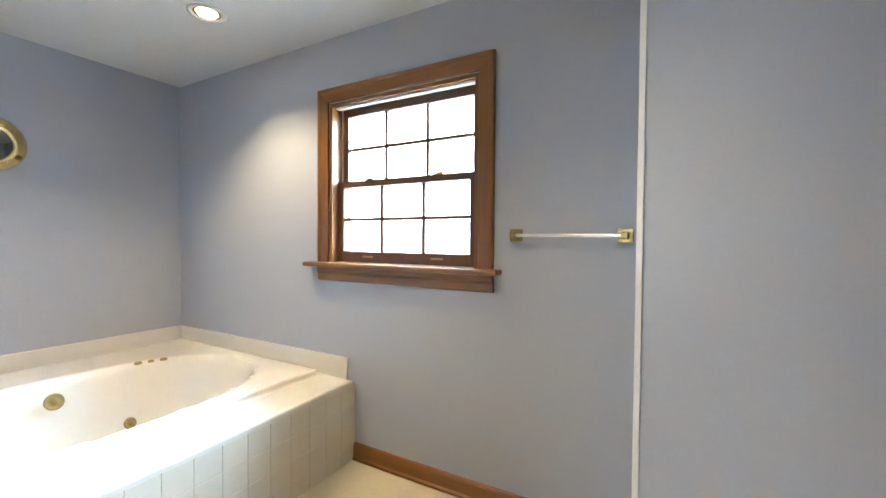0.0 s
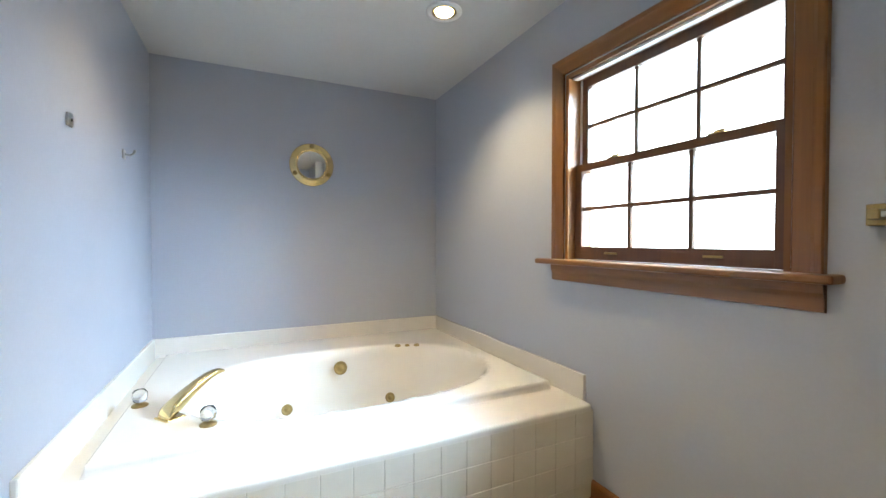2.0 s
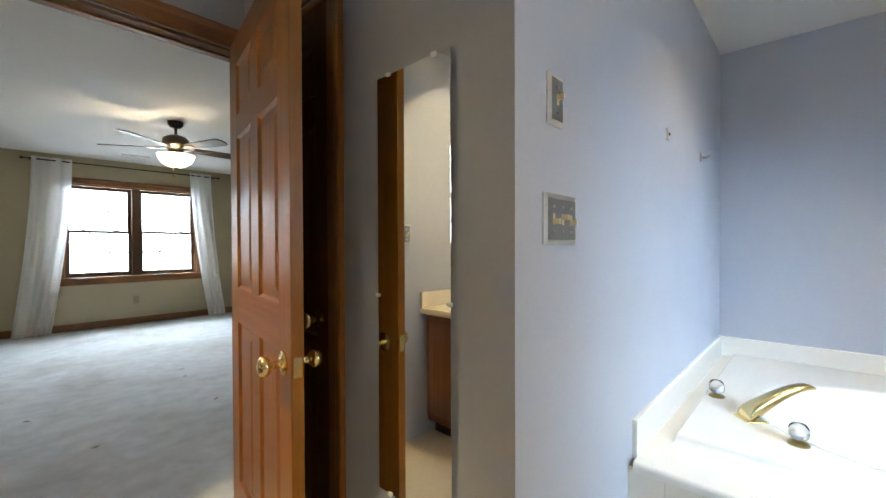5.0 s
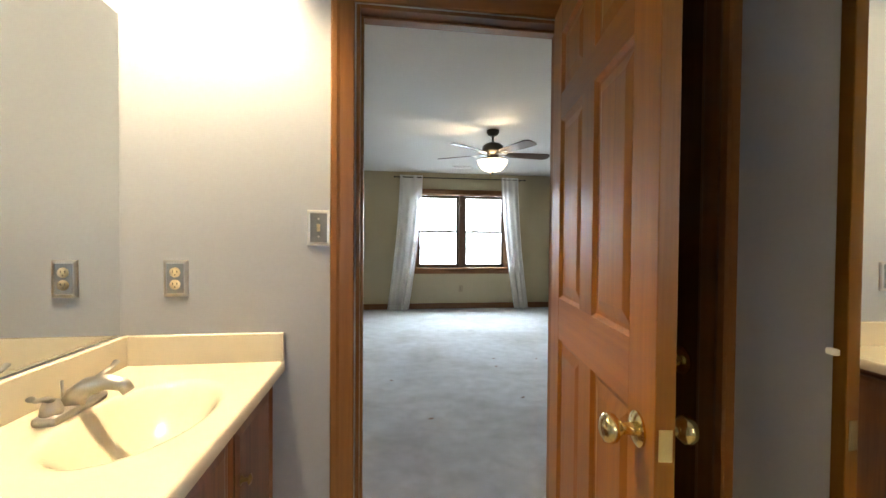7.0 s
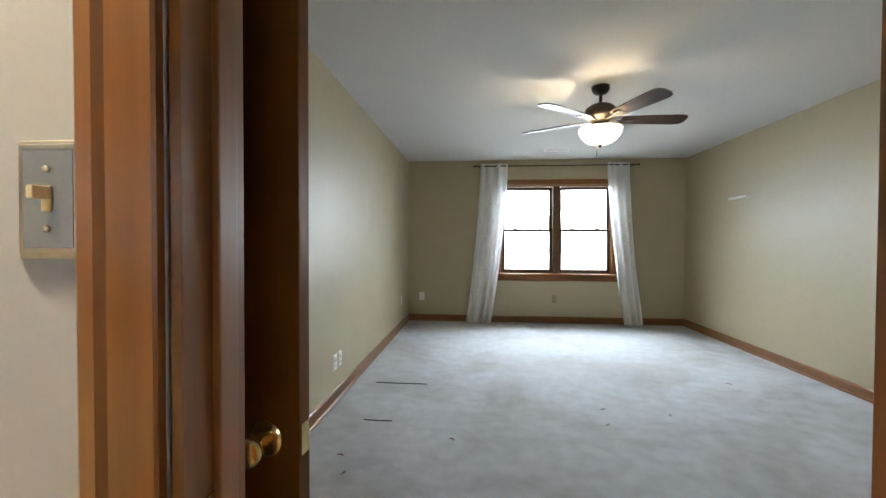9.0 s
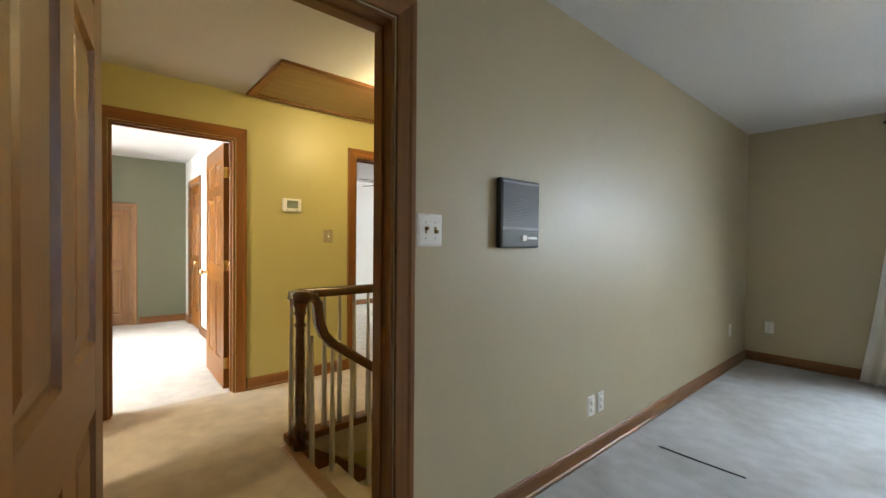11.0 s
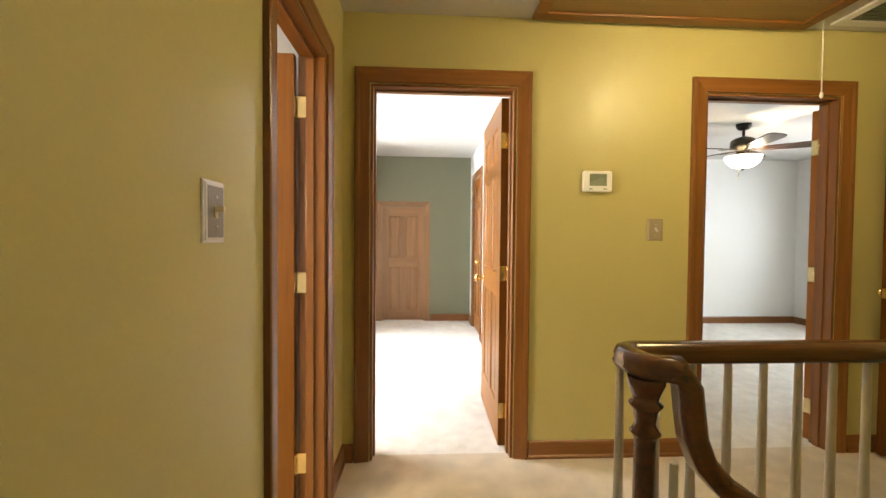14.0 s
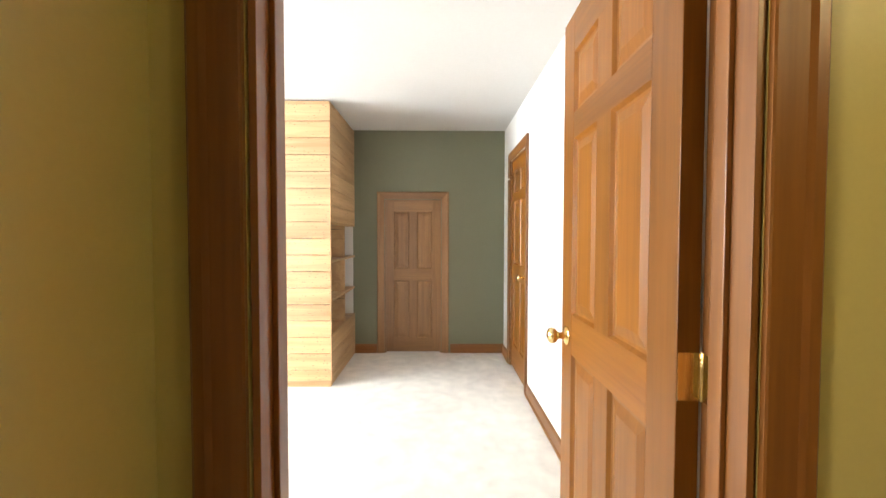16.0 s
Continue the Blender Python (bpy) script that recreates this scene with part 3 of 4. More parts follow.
def sash(parent, x0, x1, z0, z1, y0, t, st, top, bottom, cols, rows, v, h, mu=0.018, cross=None):
    """Stiles, rails, glazing bars and one pane for each light."""
    bm = boxes((x0, x0 + st, y0, y0 + t, z0, z1), (x1 - st, x1, y0, y0 + t, z0, z1), bevel=0.002)
    box(bm, x0 + st, x1 - st, y0 + 0.0004, y0 + t - 0.0004, z0, z0 + bottom), box(bm, x0 + st, x1 - st, y0 + 0.0004, y0 + t - 0.0004, z1 - top, z1)
    s = part("sash", bm, v, parent)
    gx, gz = (x0 + st, x1 - st), (z0 + bottom, z1 - top)
    for k in range(1, cols):
        x = gx[0] + (gx[1] - gx[0]) * k / cols
        part("muntin", boxes((x - mu / 2, x + mu / 2, y0 + 0.006, y0 + t - 0.006, *gz), bevel=0.003), v, s)
    for k in range(1, rows):
        z = gz[0] + (gz[1] - gz[0]) * k / rows
        part("muntin", boxes((*gx, y0 + 0.007, y0 + t - 0.007, z - (cross or mu) / 2, z + (cross or mu) / 2), bevel=0.003), h, s)
    cw, ch = (gx[1] - gx[0]) / cols, (gz[1] - gz[0]) / rows
    shared = mesh("pane", boxes((0, cw - mu * 0.8, -0.0015, 0.0015, 0, ch - mu * 0.8)), GLASS)
    for i in range(cols):
        for k in range(rows):
            p = part("pane", shared, None, s, m=Matrix.Translation((gx[0] + cw * i + mu * 0.4, y0 + t / 2, gz[0] + ch * k + mu * 0.4)))
            p.visible_shadow = False
    return s


def hung_window(parent, x0, x1, z0, z1, v, h, cols=3, mu=0.018, cross=None):
    """Two sashes, the upper behind the lower, with locks and lifts."""
    mid = (z0 + z1) / 2
    sash(parent, x0, x1, mid - 0.018, z1, 0.085, 0.034, 0.042, 0.045, 0.036, cols, 2, v, h, mu, cross)
    lo = sash(parent, x0, x1, z0, mid + 0.018, 0.045, 0.034, 0.042, 0.036, 0.062, cols, 2, v, h, mu, cross)
    for f in (0.25, 0.75):
        x = x0 + (x1 - x0) * f
        part("lock", boxes((x - 0.03, x + 0.03, 0.05, 0.075, mid + 0.018, mid + 0.026), (x - 0.012, x + 0.03, 0.055, 0.068, mid + 0.026, mid + 0.034), bevel=0.002), BRASS, lo, "brass sash lock")
        part("lift", boxes((x - 0.035, x + 0.035, 0.038, 0.046, z0 + 0.028, z0 + 0.038), bevel=0.002), ABRASS, lo, "dark sash lift")


def stool_bm(x0, x1, y0, y1, z, t=0.026):
    return boxes((x0, x1, y0, y1, z - t, z), bevel=0.008)


bw = thing("window_1", pose(-1.442, 1.815, 0, 0, 0, 0), "orange-brown stained double-hung window with twelve panes", "window", kind="structure")
w, z0, z1 = 0.96, 1.13, 2.06
for side in ("left", "right", "head"):
    part("casing", casing_side(w, z1, side, z0=z0 - 0.004), TRIM_X if side == "head" else TRIM_Z, bw)
part("window_sill", stool_bm(-0.155, w + 0.125, -0.075, 0.04, z0), TRIM_X, bw, "wooden window stool with rounded nose")
ap = bmesh.new()
vs = [[ap.verts.new((x, y, z)) for y, z in ((0, z0 - 0.026), (-0.022, z0 - 0.026), (-0.02, z0 - 0.055), (-0.014, z0 - 0.07), (-0.012, z0 - 0.108), (0, z0 - 0.112))] for x in (-0.086, w + 0.086)]
for k in range(6):
    ap.faces.new((vs[0][k], vs[0][(k + 1) % 6], vs[1][(k + 1) % 6], vs[1][k]))
ap.faces.new(vs[0][::-1]), ap.faces.new(vs[1])
part("apron", ap, TRIM_X, bw)
for x0, x1 in ((-0.002, 0.018), (w - 0.018, w + 0.002)):
    part("jamb", boxes((x0, x1, 0.0, 0.16, z0, z1)), TRIM_Z, bw)
part("head_jamb", boxes((0.018, w - 0.018, 0.0, 0.16, z1 - 0.02, z1)), TRIM_X, bw)
part("jamb_liner", boxes((0.018, 0.028, 0.08, 0.125, z0 + 0.45, z1 - 0.02)), WHITE, bw, "white vinyl jamb liner")
part("jamb_liner", boxes((w - 0.028, w - 0.018, 0.08, 0.125, z0 + 0.45, z1 - 0.02)), WHITE, bw, "white vinyl jamb liner")
part("head_liner", boxes((0.03, w - 0.03, 0.02, 0.05, z1 - 0.031, z1 - 0.0205)), WHITE, bw, "white head liner")
hung_window(bw, 0.022, w - 0.022, z0 + 0.002, z1 - 0.020, BACKLIT_SASH_Z, BACKLIT_SASH_X)

dw = thing("window_2", pose(-0.415, -7.41, 0, 0, 0, 180), "brown stained double window with twenty-four panes, sashes toned dark for backlight", "window", kind="structure")
w, z0, z1 = 1.62, 0.74, 2.06
for side in ("left", "right", "head"):
    part("casing", casing_side(w, z1, side, z0=z0 - 0.004), TRIM_X if side == "head" else TRIM_Z, dw)
part("window_sill", stool_bm(-0.12, w + 0.12, -0.06, 0.04, z0), TRIM_X, dw)
part("apron", boxes((-0.086, w + 0.086, -0.018, 0, z0 - 0.11, z0 - 0.026), bevel=0.004), TRIM_X, dw)
for x0, x1 in ((-0.002, 0.018), (w - 0.018, w + 0.002)):
    part("jamb", boxes((x0, x1, 0.0, 0.16, z0, z1)), TRIM_Z, dw)
part("head_jamb", boxes((0.018, w - 0.018, 0.0, 0.16, z1 - 0.02, z1)), TRIM_X, dw)
part("mullion", boxes((w / 2 - 0.05, w / 2 + 0.05, -0.01, 0.14, z0, z1 - 0.02), bevel=0.004), BACKLIT_SASH_Z, dw)
hung_window(dw, 0.018, w / 2 - 0.05, z0, z1 - 0.022, BACKLIT_SASH_Z, BACKLIT_SASH_X, mu=0.011, cross=0.020)
hung_window(dw, w / 2 + 0.05, w - 0.018, z0, z1 - 0.022, BACKLIT_SASH_Z, BACKLIT_SASH_X, mu=0.011, cross=0.020)

back = thing("backdrop", pose(-0.965, 5.5, 0), "bright overcast sky outside the bathroom window", "sky", kind="structure")
part("sky", boxes((-7, 7, 0, 0.02, -2.5, 8)), SKYGLOW, back)
back2 = thing("backdrop", pose(-1.2, -12.0, 0), "bright overcast sky outside the bedroom window", "sky", kind="structure")
part("sky", boxes((-9, 9, 0, 0.02, -3.5, 8)), SKYGLOW, back2)


# ---- bathroom ----


def room(x, y, z, rx=0, ry=0, rz=0):
    """A pose laid out from the bathroom's own origin."""
    return pose(x - 0.32, y, z, rx, ry, rz)


# whirlpool tub: deck, rim and basin drawn as one height field round an oval
tub = thing("bathtub", room(-1.80, 0.80, 0), "ivory built-in whirlpool tub with tiled apron", "bathtub")
DX0, DX1, DY0, DY1, DZ, RIM = -2.705, -0.925, -0.208, 1.80, 0.455, 0.040
CX, CY, AX, AY = -1.765, 0.86, 0.50, 0.80


def tub_height(x, y):
    q = (abs((x - CX) / AX) ** 2.5 + abs((y - CY) / AY) ** 2.5) ** (1 / 2.5)
    ledge = min(x + 2.62, -1.175 - x, y + 0.135, 1.765 - y)
    z = DZ + RIM * max(0.0, min(1.0, ledge / 0.012 + 0.5))
    if q < 1.0:
        d = (1 - q) * 0.62
        drop = 0.40 * (1 - math.exp(-(d / 0.085) ** 1.5))
        z -= drop
    elif q < 1.05:
        z -= 0.004 * (1.05 - q) / 0.05
    return z


bm = bmesh.new()
xs = sorted(set(list(np.linspace(DX0, DX1 - 0.012, 112)) + [-1.181, -1.175, -1.169, -2.626, -2.614]))
ys = sorted(set(list(np.linspace(DY0, DY1, 122)) + [-0.141, -0.129, 1.759, 1.771]))
grid = [[bm.verts.new((x + 1.80, y - 0.80, tub_height(x, y))) for y in ys] for x in xs]
# rounded nose over the front apron
for dx, dz in ((0.004, -0.0012), (0.008, -0.004), (0.011, -0.008), (0.012, -0.014), (0.012, -0.030)):
    grid.append([bm.verts.new((DX1 - 0.012 + dx + 1.80, y - 0.80, DZ + dz)) for y in ys])
for a, b in zip(grid, grid[1:]):
    for k in range(len(ys) - 1):
        bm.faces.new((a[k], b[k], b[k + 1], a[k + 1])).smooth = True
shell = part("shell", bm, ACRYLIC, tub, "glossy ivory tub and deck")
for name, b in (("backsplash", (DX0 - 0.02, DX0, DY0 - 0.02, DY1 + 0.02, DZ - 0.02, 0.580)), ("backsplash", (DX0, -0.975, DY1, DY1 + 0.02, DZ - 0.02, 0.580)), ("backsplash", (DX0, -0.975, DY0 - 0.02, DY0, DZ - 0.02, 0.580))):
    part(name, boxes((b[0] + 1.80, b[1] + 1.80, b[2] - 0.80, b[3] - 0.80, b[4], b[5]), bevel=0.005), ACRYLIC, tub, "ivory upstand")
apron = part("apron", boxes((-0.945 + 1.8, -0.931 + 1.8, -0.226 - 0.8, 1.818 - 0.8, 0.0, 0.428)), GROUT, tub, "tiled front of the tub")
tile = mesh("tile", boxes((-0.932 + 1.8, -0.9265 + 1.8, 0, 0.1125, 0, 0.1125), bevel=0.002), TILE)
for i in range(18):
    for k in range(3):
        part("tile", tile, None, apron, m=Matrix.Translation((0, -0.224 - 0.8 + 0.1135 * i, 0.428 - 0.1135 * (k + 1) - 0.002)))
tile2 = mesh("tile", boxes((-0.932 + 1.8, -0.9265 + 1.8, 0, 0.1125, 0, 0.082), bevel=0.002), TILE)
for i in range(18):
    part("tile", tile2, None, apron, m=Matrix.Translation((0, -0.224 - 0.8 + 0.1135 * i, 0.002)))
# jets and pump buttons belong to the tub


def jet(name, m, r, mat, label):
    part(name, lathe([(r, 0), (r, 0.006), (r * 0.86, 0.011), (r * 0.8, 0.007), (r * 0.35, 0.006), (r * 0.33, 0.012), (r * 0.05, 0.013)], None, 20), mat, tub, label, m)


jet("overflow_cover", Matrix.Translation((-2.165 + 1.8, 0.882 - 0.8, 0.400)) @ pose(0, 0, 0, 0, 74, 0), 0.043, ABRASS, "round antique brass overflow cover")
for y, z in ((0.55, 0.215), (1.19, 0.185)):
    jet("jet", Matrix.Translation((-2.085 + 1.8, y - 0.8, z)) @ pose(0, 0, 0, 0, 66, 0), 0.032, ABRASS, "antique brass water jet")
for k in range(3):
    jet("button", Matrix.Translation((-2.20 + 0.02 * k + 1.8, 1.285 + 0.062 * k - 0.8, DZ + RIM - 0.006)), 0.021 if k != 1 else 0.017, ABRASS, "dark brass pump button")

spout = thing("tub_spout", room(-1.50, 0.065, DZ + RIM, 0, 0, 129), "polished brass roman tub spout", "faucet")
bm = bmesh.new()
prev = None
for s, z, wd, tk in ((-0.045, 0.0, 0.046, 0.0), (-0.04, 0.03, 0.044, 0.03), (-0.02, 0.062, 0.040, 0.055), (0.03, 0.088, 0.034, 0.050), (0.09, 0.118, 0.029, 0.036), (0.15, 0.140, 0.026, 0.027), (0.20, 0.146, 0.024, 0.022), (0.225, 0.138, 0.022, 0.020)):
    low = max(0.0, z - tk) if s > -0.03 else 0.0
    front = s + (0.085 if low == 0.0 and s > -0.03 else 0.0)
    ring = [bm.verts.new(p) for p in ((s, -wd * 0.7, z), (s, wd * 0.7, z), (s + 0.004, wd, z - tk * 0.35), (s + tk * 0.4 + 0.008, wd * 0.8, low), (s + tk * 0.4 + 0.008, -wd * 0.8, low), (s + 0.004, -wd, z - tk * 0.35))]
    if prev:
        for k in range(6):
            bm.faces.new((prev[k], prev[(k + 1) % 6], ring[(k + 1) % 6], ring[k]))
    else:
        bm.faces.new(ring)
    prev = ring
bm.faces.new(prev)
sp = smooth(part("spout", bm, BRASS, spout), 60)
sub = sp.modifiers.new("round", "SUBSURF")
sub.levels = sub.render_levels = 1
part("base", boxes((-0.050, 0.030, -0.044, 0.044, -0.004, 0.006), bevel=0.003), BRASS, spout)
for x, y in ((-1.69, -0.085), (-1.35, 0.205)):
    h = thing("tub_tap", room(x, y, DZ + RIM), "clear crystal tub tap handle on a brass base", "tap handle", "tub taps")
    part("base", lathe([(0.032, -0.004), (0.032, 0.006), (0.022, 0.012), (0.014, 0.016), (0.012, 0.022)]), ABRASS, h, "brass base")
    part("handle", lathe([(0.016, 0.018), (0.026, 0.024), (0.030, 0.038), (0.029, 0.060), (0.021, 0.072), (0.006, 0.075)], None, 8), CRYSTAL, h, "faceted clear handle")

port = thing("porthole_mirror", room(-2.725, 0.783, 1.796, 0, 0, 90), "round brass porthole mirror on the grey wall", "mirror")
ROT = pose(0, 0, 0, 90, 0, 0)
part("frame", lathe([(0.160, 0.0), (0.160, 0.016), (0.150, 0.022), (0.128, 0.024), (0.122, 0.030), (0.106, 0.028), (0.102, 0.018), (0.102, 0.0)], ROT, 40), BRASS, port, "polished brass ring")
disc = part("mirror", lathe([(0.103, 0.008), (0.103, 0.012), (0.001, 0.012)], ROT, 40), MIRROR, port)
for p in disc.data.polygons:
    p.use_smooth = False
for a in (90, 210, 330):
    part("lug", lathe([(0.018, 0.02), (0.018, 0.030), (0.012, 0.036), (0.002, 0.037)], Matrix.Translation((0.139 * math.cos(radians(a)), 0, 0.139 * math.sin(radians(a)))) @ ROT, 10), ABRASS, port, "brass clamp lug")

hook = thing("robe_hook", room(-2.103, -0.226, 1.667, 0, 0, 180), "small chrome robe hook on the grey wall", "hook")
part("backplate", boxes((-0.022, 0.022, -0.008, 0, -0.024, 0.024), bevel=0.003), NICKEL, hook)
part("prong", tube([(0, -0.005, 0), (0, -0.030, -0.004), (0, -0.048, 0.010), (0, -0.050, 0.026)], [0.007, 0.006, 0.006, 0.008]), NICKEL, hook)
brk = thing("wall_bracket", room(-1.406, -0.226, 1.656, 0, 0, 180), "small square metal bracket on the grey wall", "bracket")
part("backplate", boxes((-0.020, 0.020, -0.010, 0, -0.024, 0.024), bevel=0.003), NICKEL, brk)
part("screw", lathe([(0.006, 0.008), (0.006, 0.014), (0.001, 0.015)], ROT, 10), DARKMETAL, brk)

bar = thing("towel_bar", room(0.033, 1.815, 1.288), "chrome towel bar with square antique brass posts", "towel bar")
for x in (0.0, 0.455):
    post = part("post", boxes((x - 0.030, x + 0.030, -0.012, 0, -0.028, 0.028), (x - 0.013, x + 0.013, -0.062, -0.012, -0.013, 0.013), bevel=0.004), ABRASS, bar, "square antique brass post")
part("bar", boxes((0.012, 0.443, -0.056, -0.042, -0.007, 0.007), bevel=0.002), NICKEL, bar, "slim polished bar")


def rim_bm(w, h, b=0.011, d=0.0085):
    """The sloping rim of a wall plate, stepping back to its field."""
    bm = bmesh.new()
    loops = []
    for inset, y in ((0, 0), (0, -0.002), (0.002, -0.0045), (b * 0.45, -0.0055), (b * 0.55, -0.0075), (b, -d), (b + 0.0015, -d + 0.0022), (b + 0.0015, 0)):
        loops.append([bm.verts.new((x, y, z)) for x, z in ((inset - w / 2, inset - h / 2), (w / 2 - inset, inset - h / 2), (w / 2 - inset, h / 2 - inset), (inset - w / 2, h / 2 - inset))])
    for p, q in zip(loops, loops[1:]):
        for k in range(4):
            bm.faces.new((p[k], p[(k + 1) % 4], q[(k + 1) % 4], q[k]))
    return bm


def switch_plate(x, m, gangs, label, body=PLATE, lever=IVORY, w=None, h=0.122):
    """A plate with a sloping rim, toggles and screws."""
    w = w or (0.079 + 0.046 * (gangs - 1))
    t = thing("switch_plate", m, label, "light switch")
    part("rim", rim_bm(w, h), NICKEL if body is PLATE else body, t, "bright sloping rim" if body is PLATE else "")
    part("plate", boxes((-w / 2 + 0.0115, w / 2 - 0.0115, -0.009, 0, -h / 2 + 0.0115, h / 2 - 0.0115)), body, t)
    for k in range(gangs):
        cx = (k - (gangs - 1) / 2) * 0.046
        up = (k + x) % 2 == 0
        part("toggle", boxes((cx - 0.0055, cx + 0.0055, -0.011, -0.009, -0.013, 0.013), (cx - 0.004, cx + 0.004, -0.026, -0.010, -0.001 if up else -0.012, 0.012 if up else 0.001), bevel=0.001), lever, t)
        for z in (-0.030, 0.030):
            part("screw", lathe([(0.0035, 0.009), (0.0035, 0.0115), (0.001, 0.012)], Matrix.Translation((cx, 0, z)) @ ROT, 8), NICKEL, t)
    return t


def outlet(m, label, body=PLATE, face=IVORY, w=0.076, h=0.120):
    t = thing("outlet", m, label, "outlet")
    part("rim", rim_bm(w, h), NICKEL if body is PLATE else body, t, "bright sloping rim" if body is PLATE else "")
    part("plate", boxes((-w / 2 + 0.0115, w / 2 - 0.0115, -0.0085, 0, -h / 2 + 0.0115, h / 2 - 0.0115)), body, t)
    for z in (-0.020, 0.020):
        r = part("receptacle", lathe([(0.0165, 0.006), (0.0165, 0.0105), (0.001, 0.0106)], Matrix.Translation((0, 0, z)) @ ROT, 16), face, t)
        part("slots", boxes((-0.0075, -0.0050, -0.0112, -0.0100, z - 0.002, z + 0.007), (0.0050, 0.0075, -0.0112, -0.0100, z - 0.001, z + 0.006), (-0.002, 0.002, -0.0112, -0.0100, z - 0.010, z - 0.006)), BLACKHOLE, r)
    return t


switch_plate(0, room(-0.398, -0.226, 1.541, 0, 0, 180), 1, "pewter dimmer switch plate on the grey wall")
switch_plate(1, room(-0.424, -0.226, 1.253, 0, 0, 180), 3, "pewter triple switch plate with ivory toggles", w=0.170)
switch_plate(0, room(0.680, -1.605, 1.254, 0, 0, 180), 1, "pewter single switch plate beside the bathroom door")
outlet(room(1.136, -1.605, 1.082, 0, 0, 180), "pewter plate with ivory double outlet above the vanity")

wm = thing("wall_mirror", room(-0.217, -0.674, 0.50, 0, 0, 89), "narrow frameless full-length wall mirror", "mirror")
part("glass", boxes((0, 0.28, -0.005, -0.001, 0, 1.16), bevel=0.001), MIRROR, wm)
for x, z in ((0.05, 1.16), (0.225, 1.16), (0.05, 0.0), (0.0, 0.55), (0.275, 0.55)):
    part("clip", boxes((x - 0.008, x + 0.008, -0.009, 0, z - 0.005, z + 0.005), bevel=0.002), WHITE, wm, "clear plastic mirror clip")

post = thing("corner_trim", room(0.572, 1.262, 0), "white corner trim strip on the partition edge", "trim")
part("strip", boxes((-0.008, 0.008, 0.0, 0.12, 0.0, 2.44), bevel=0.002), WHITEPAINT, post)
brk2 = thing("rod_bracket", room(0.556, 1.30, 2.16), "white plastic rod bracket high on the partition", "bracket")
part("block", boxes((-0.012, 0.009, -0.03, 0.05, -0.17, 0.28), bevel=0.004), WHITE, brk2)

# vanity on the east wall
van = thing("vanity_cabinet", room(1.06, -1.045, 0), "dark stained wooden vanity cabinet under the basin", "cabinet")
part("body", boxes((-0.215, 0.232, -0.545, 0.545, 0.09, 0.655), (-0.215, -0.195, -0.545, 0.545, 0.655, 0.765)), DARKWOOD, van)
part("plinth", boxes((-0.15, 0.232, -0.545, 0.545, 0.0, 0.09)), BLACKHOLE, van, "recessed dark plinth")
for k, y in enumerate((-0.53, -0.173, 0.184)):
    part("door", panel_bm(0.345, 0.61, 0.02), DARKWOOD, van, m=pose(-0.226, y + 0.345, 0.13, 0, 0, -90))
    part("handle", lathe([(0.014, 0), (0.006, 0.006), (0.006, 0.016), (0.015, 0.022), (0.002, 0.028)], pose(-0.236, y + (0.30 if k != 2 else 0.05), 0.58, 0, -90, 0), 12), ABRASS, van, "brass cabinet knob")
top = thing("basin_counter", room(1.06, -1.045, 0.765), "cream cultured marble vanity top with moulded oval basin", "vanity top")
bm = bmesh.new()
xs, ys = list(np.linspace(-0.262, 0.233, 50)), list(np.linspace(-0.558, 0.56, 90))


def basin_height(x, y):
    q = math.sqrt(((x + 0.050) / 0.148) ** 2 + ((y + 0.145) / 0.235) ** 2)
    z = 0.035
    if q < 1:
        z -= 0.125 * (1 - q ** 2.4) ** 1.25
    return z


grid = [[bm.verts.new((x, y, basin_height(x, y))) for y in ys] for x in xs]
grid.insert(0, [bm.verts.new((xs[0] - 0.006, y, 0.030)) for y in ys])
grid.insert(0, [bm.verts.new((xs[0] - 0.006, y, 0.0)) for y in ys])
for a, b in zip(grid, grid[1:]):
    for k in range(len(ys) - 1):
        bm.faces.new((a[k], b[k], b[k + 1], a[k + 1])).smooth = True
part("basin", bm, MARBLE, top)
part("backsplash", boxes((0.215, 0.2345, -0.5595, 0.56, 0.03, 0.132), bevel=0.004), MARBLE, top)
part("side_splash", boxes((-0.266, 0.215, -0.5595, -0.540, 0.03, 0.132), bevel=0.004), MARBLE, top)
fau = thing("basin_faucet", room(1.185, -1.225, 0.80, 0, 0, 180), "brushed nickel two-handle basin faucet", "faucet")
part("base", boxes((-0.026, 0.026, -0.088, 0.088, -0.002, 0.022), bevel=0.010), NICKEL, fau)
part("spout", tube([(0, 0, 0.015), (0.010, 0, 0.040), (0.035, 0, 0.060), (0.075, 0, 0.068), (0.110, 0, 0.060), (0.122, 0, 0.042)], [0.025, 0.024, 0.021, 0.018, 0.016, 0.014], 14), NICKEL, fau)
part("lift_rod", tube([(-0.022, 0, 0.02), (-0.022, 0, 0.075)], 0.003, 8), NICKEL, fau)
for s in (-1, 1):
    hd = part("handle", lathe([(0.022, 0.015), (0.020, 0.035), (0.014, 0.05), (0.002, 0.056)], Matrix.Translation((0, 0.062 * s, 0)), 14), NICKEL, fau)
    part("lever", tube([(0, 0.062 * s, 0.048), (0.01, 0.085 * s, 0.062), (0.014, 0.118 * s, 0.070), (0.015, 0.135 * s, 0.080)], [0.010, 0.008, 0.007, 0.009], 10, 0.7), NICKEL, hd)
vm = thing("vanity_mirror", room(1.305, -1.597, 0.8985, 0, 0, -90), "large frameless mirror above the vanity", "mirror")
part("glass", boxes((-1.10, 0.0, -0.005, -0.001, 0, 1.03), bevel=0.001), MIRROR, vm)


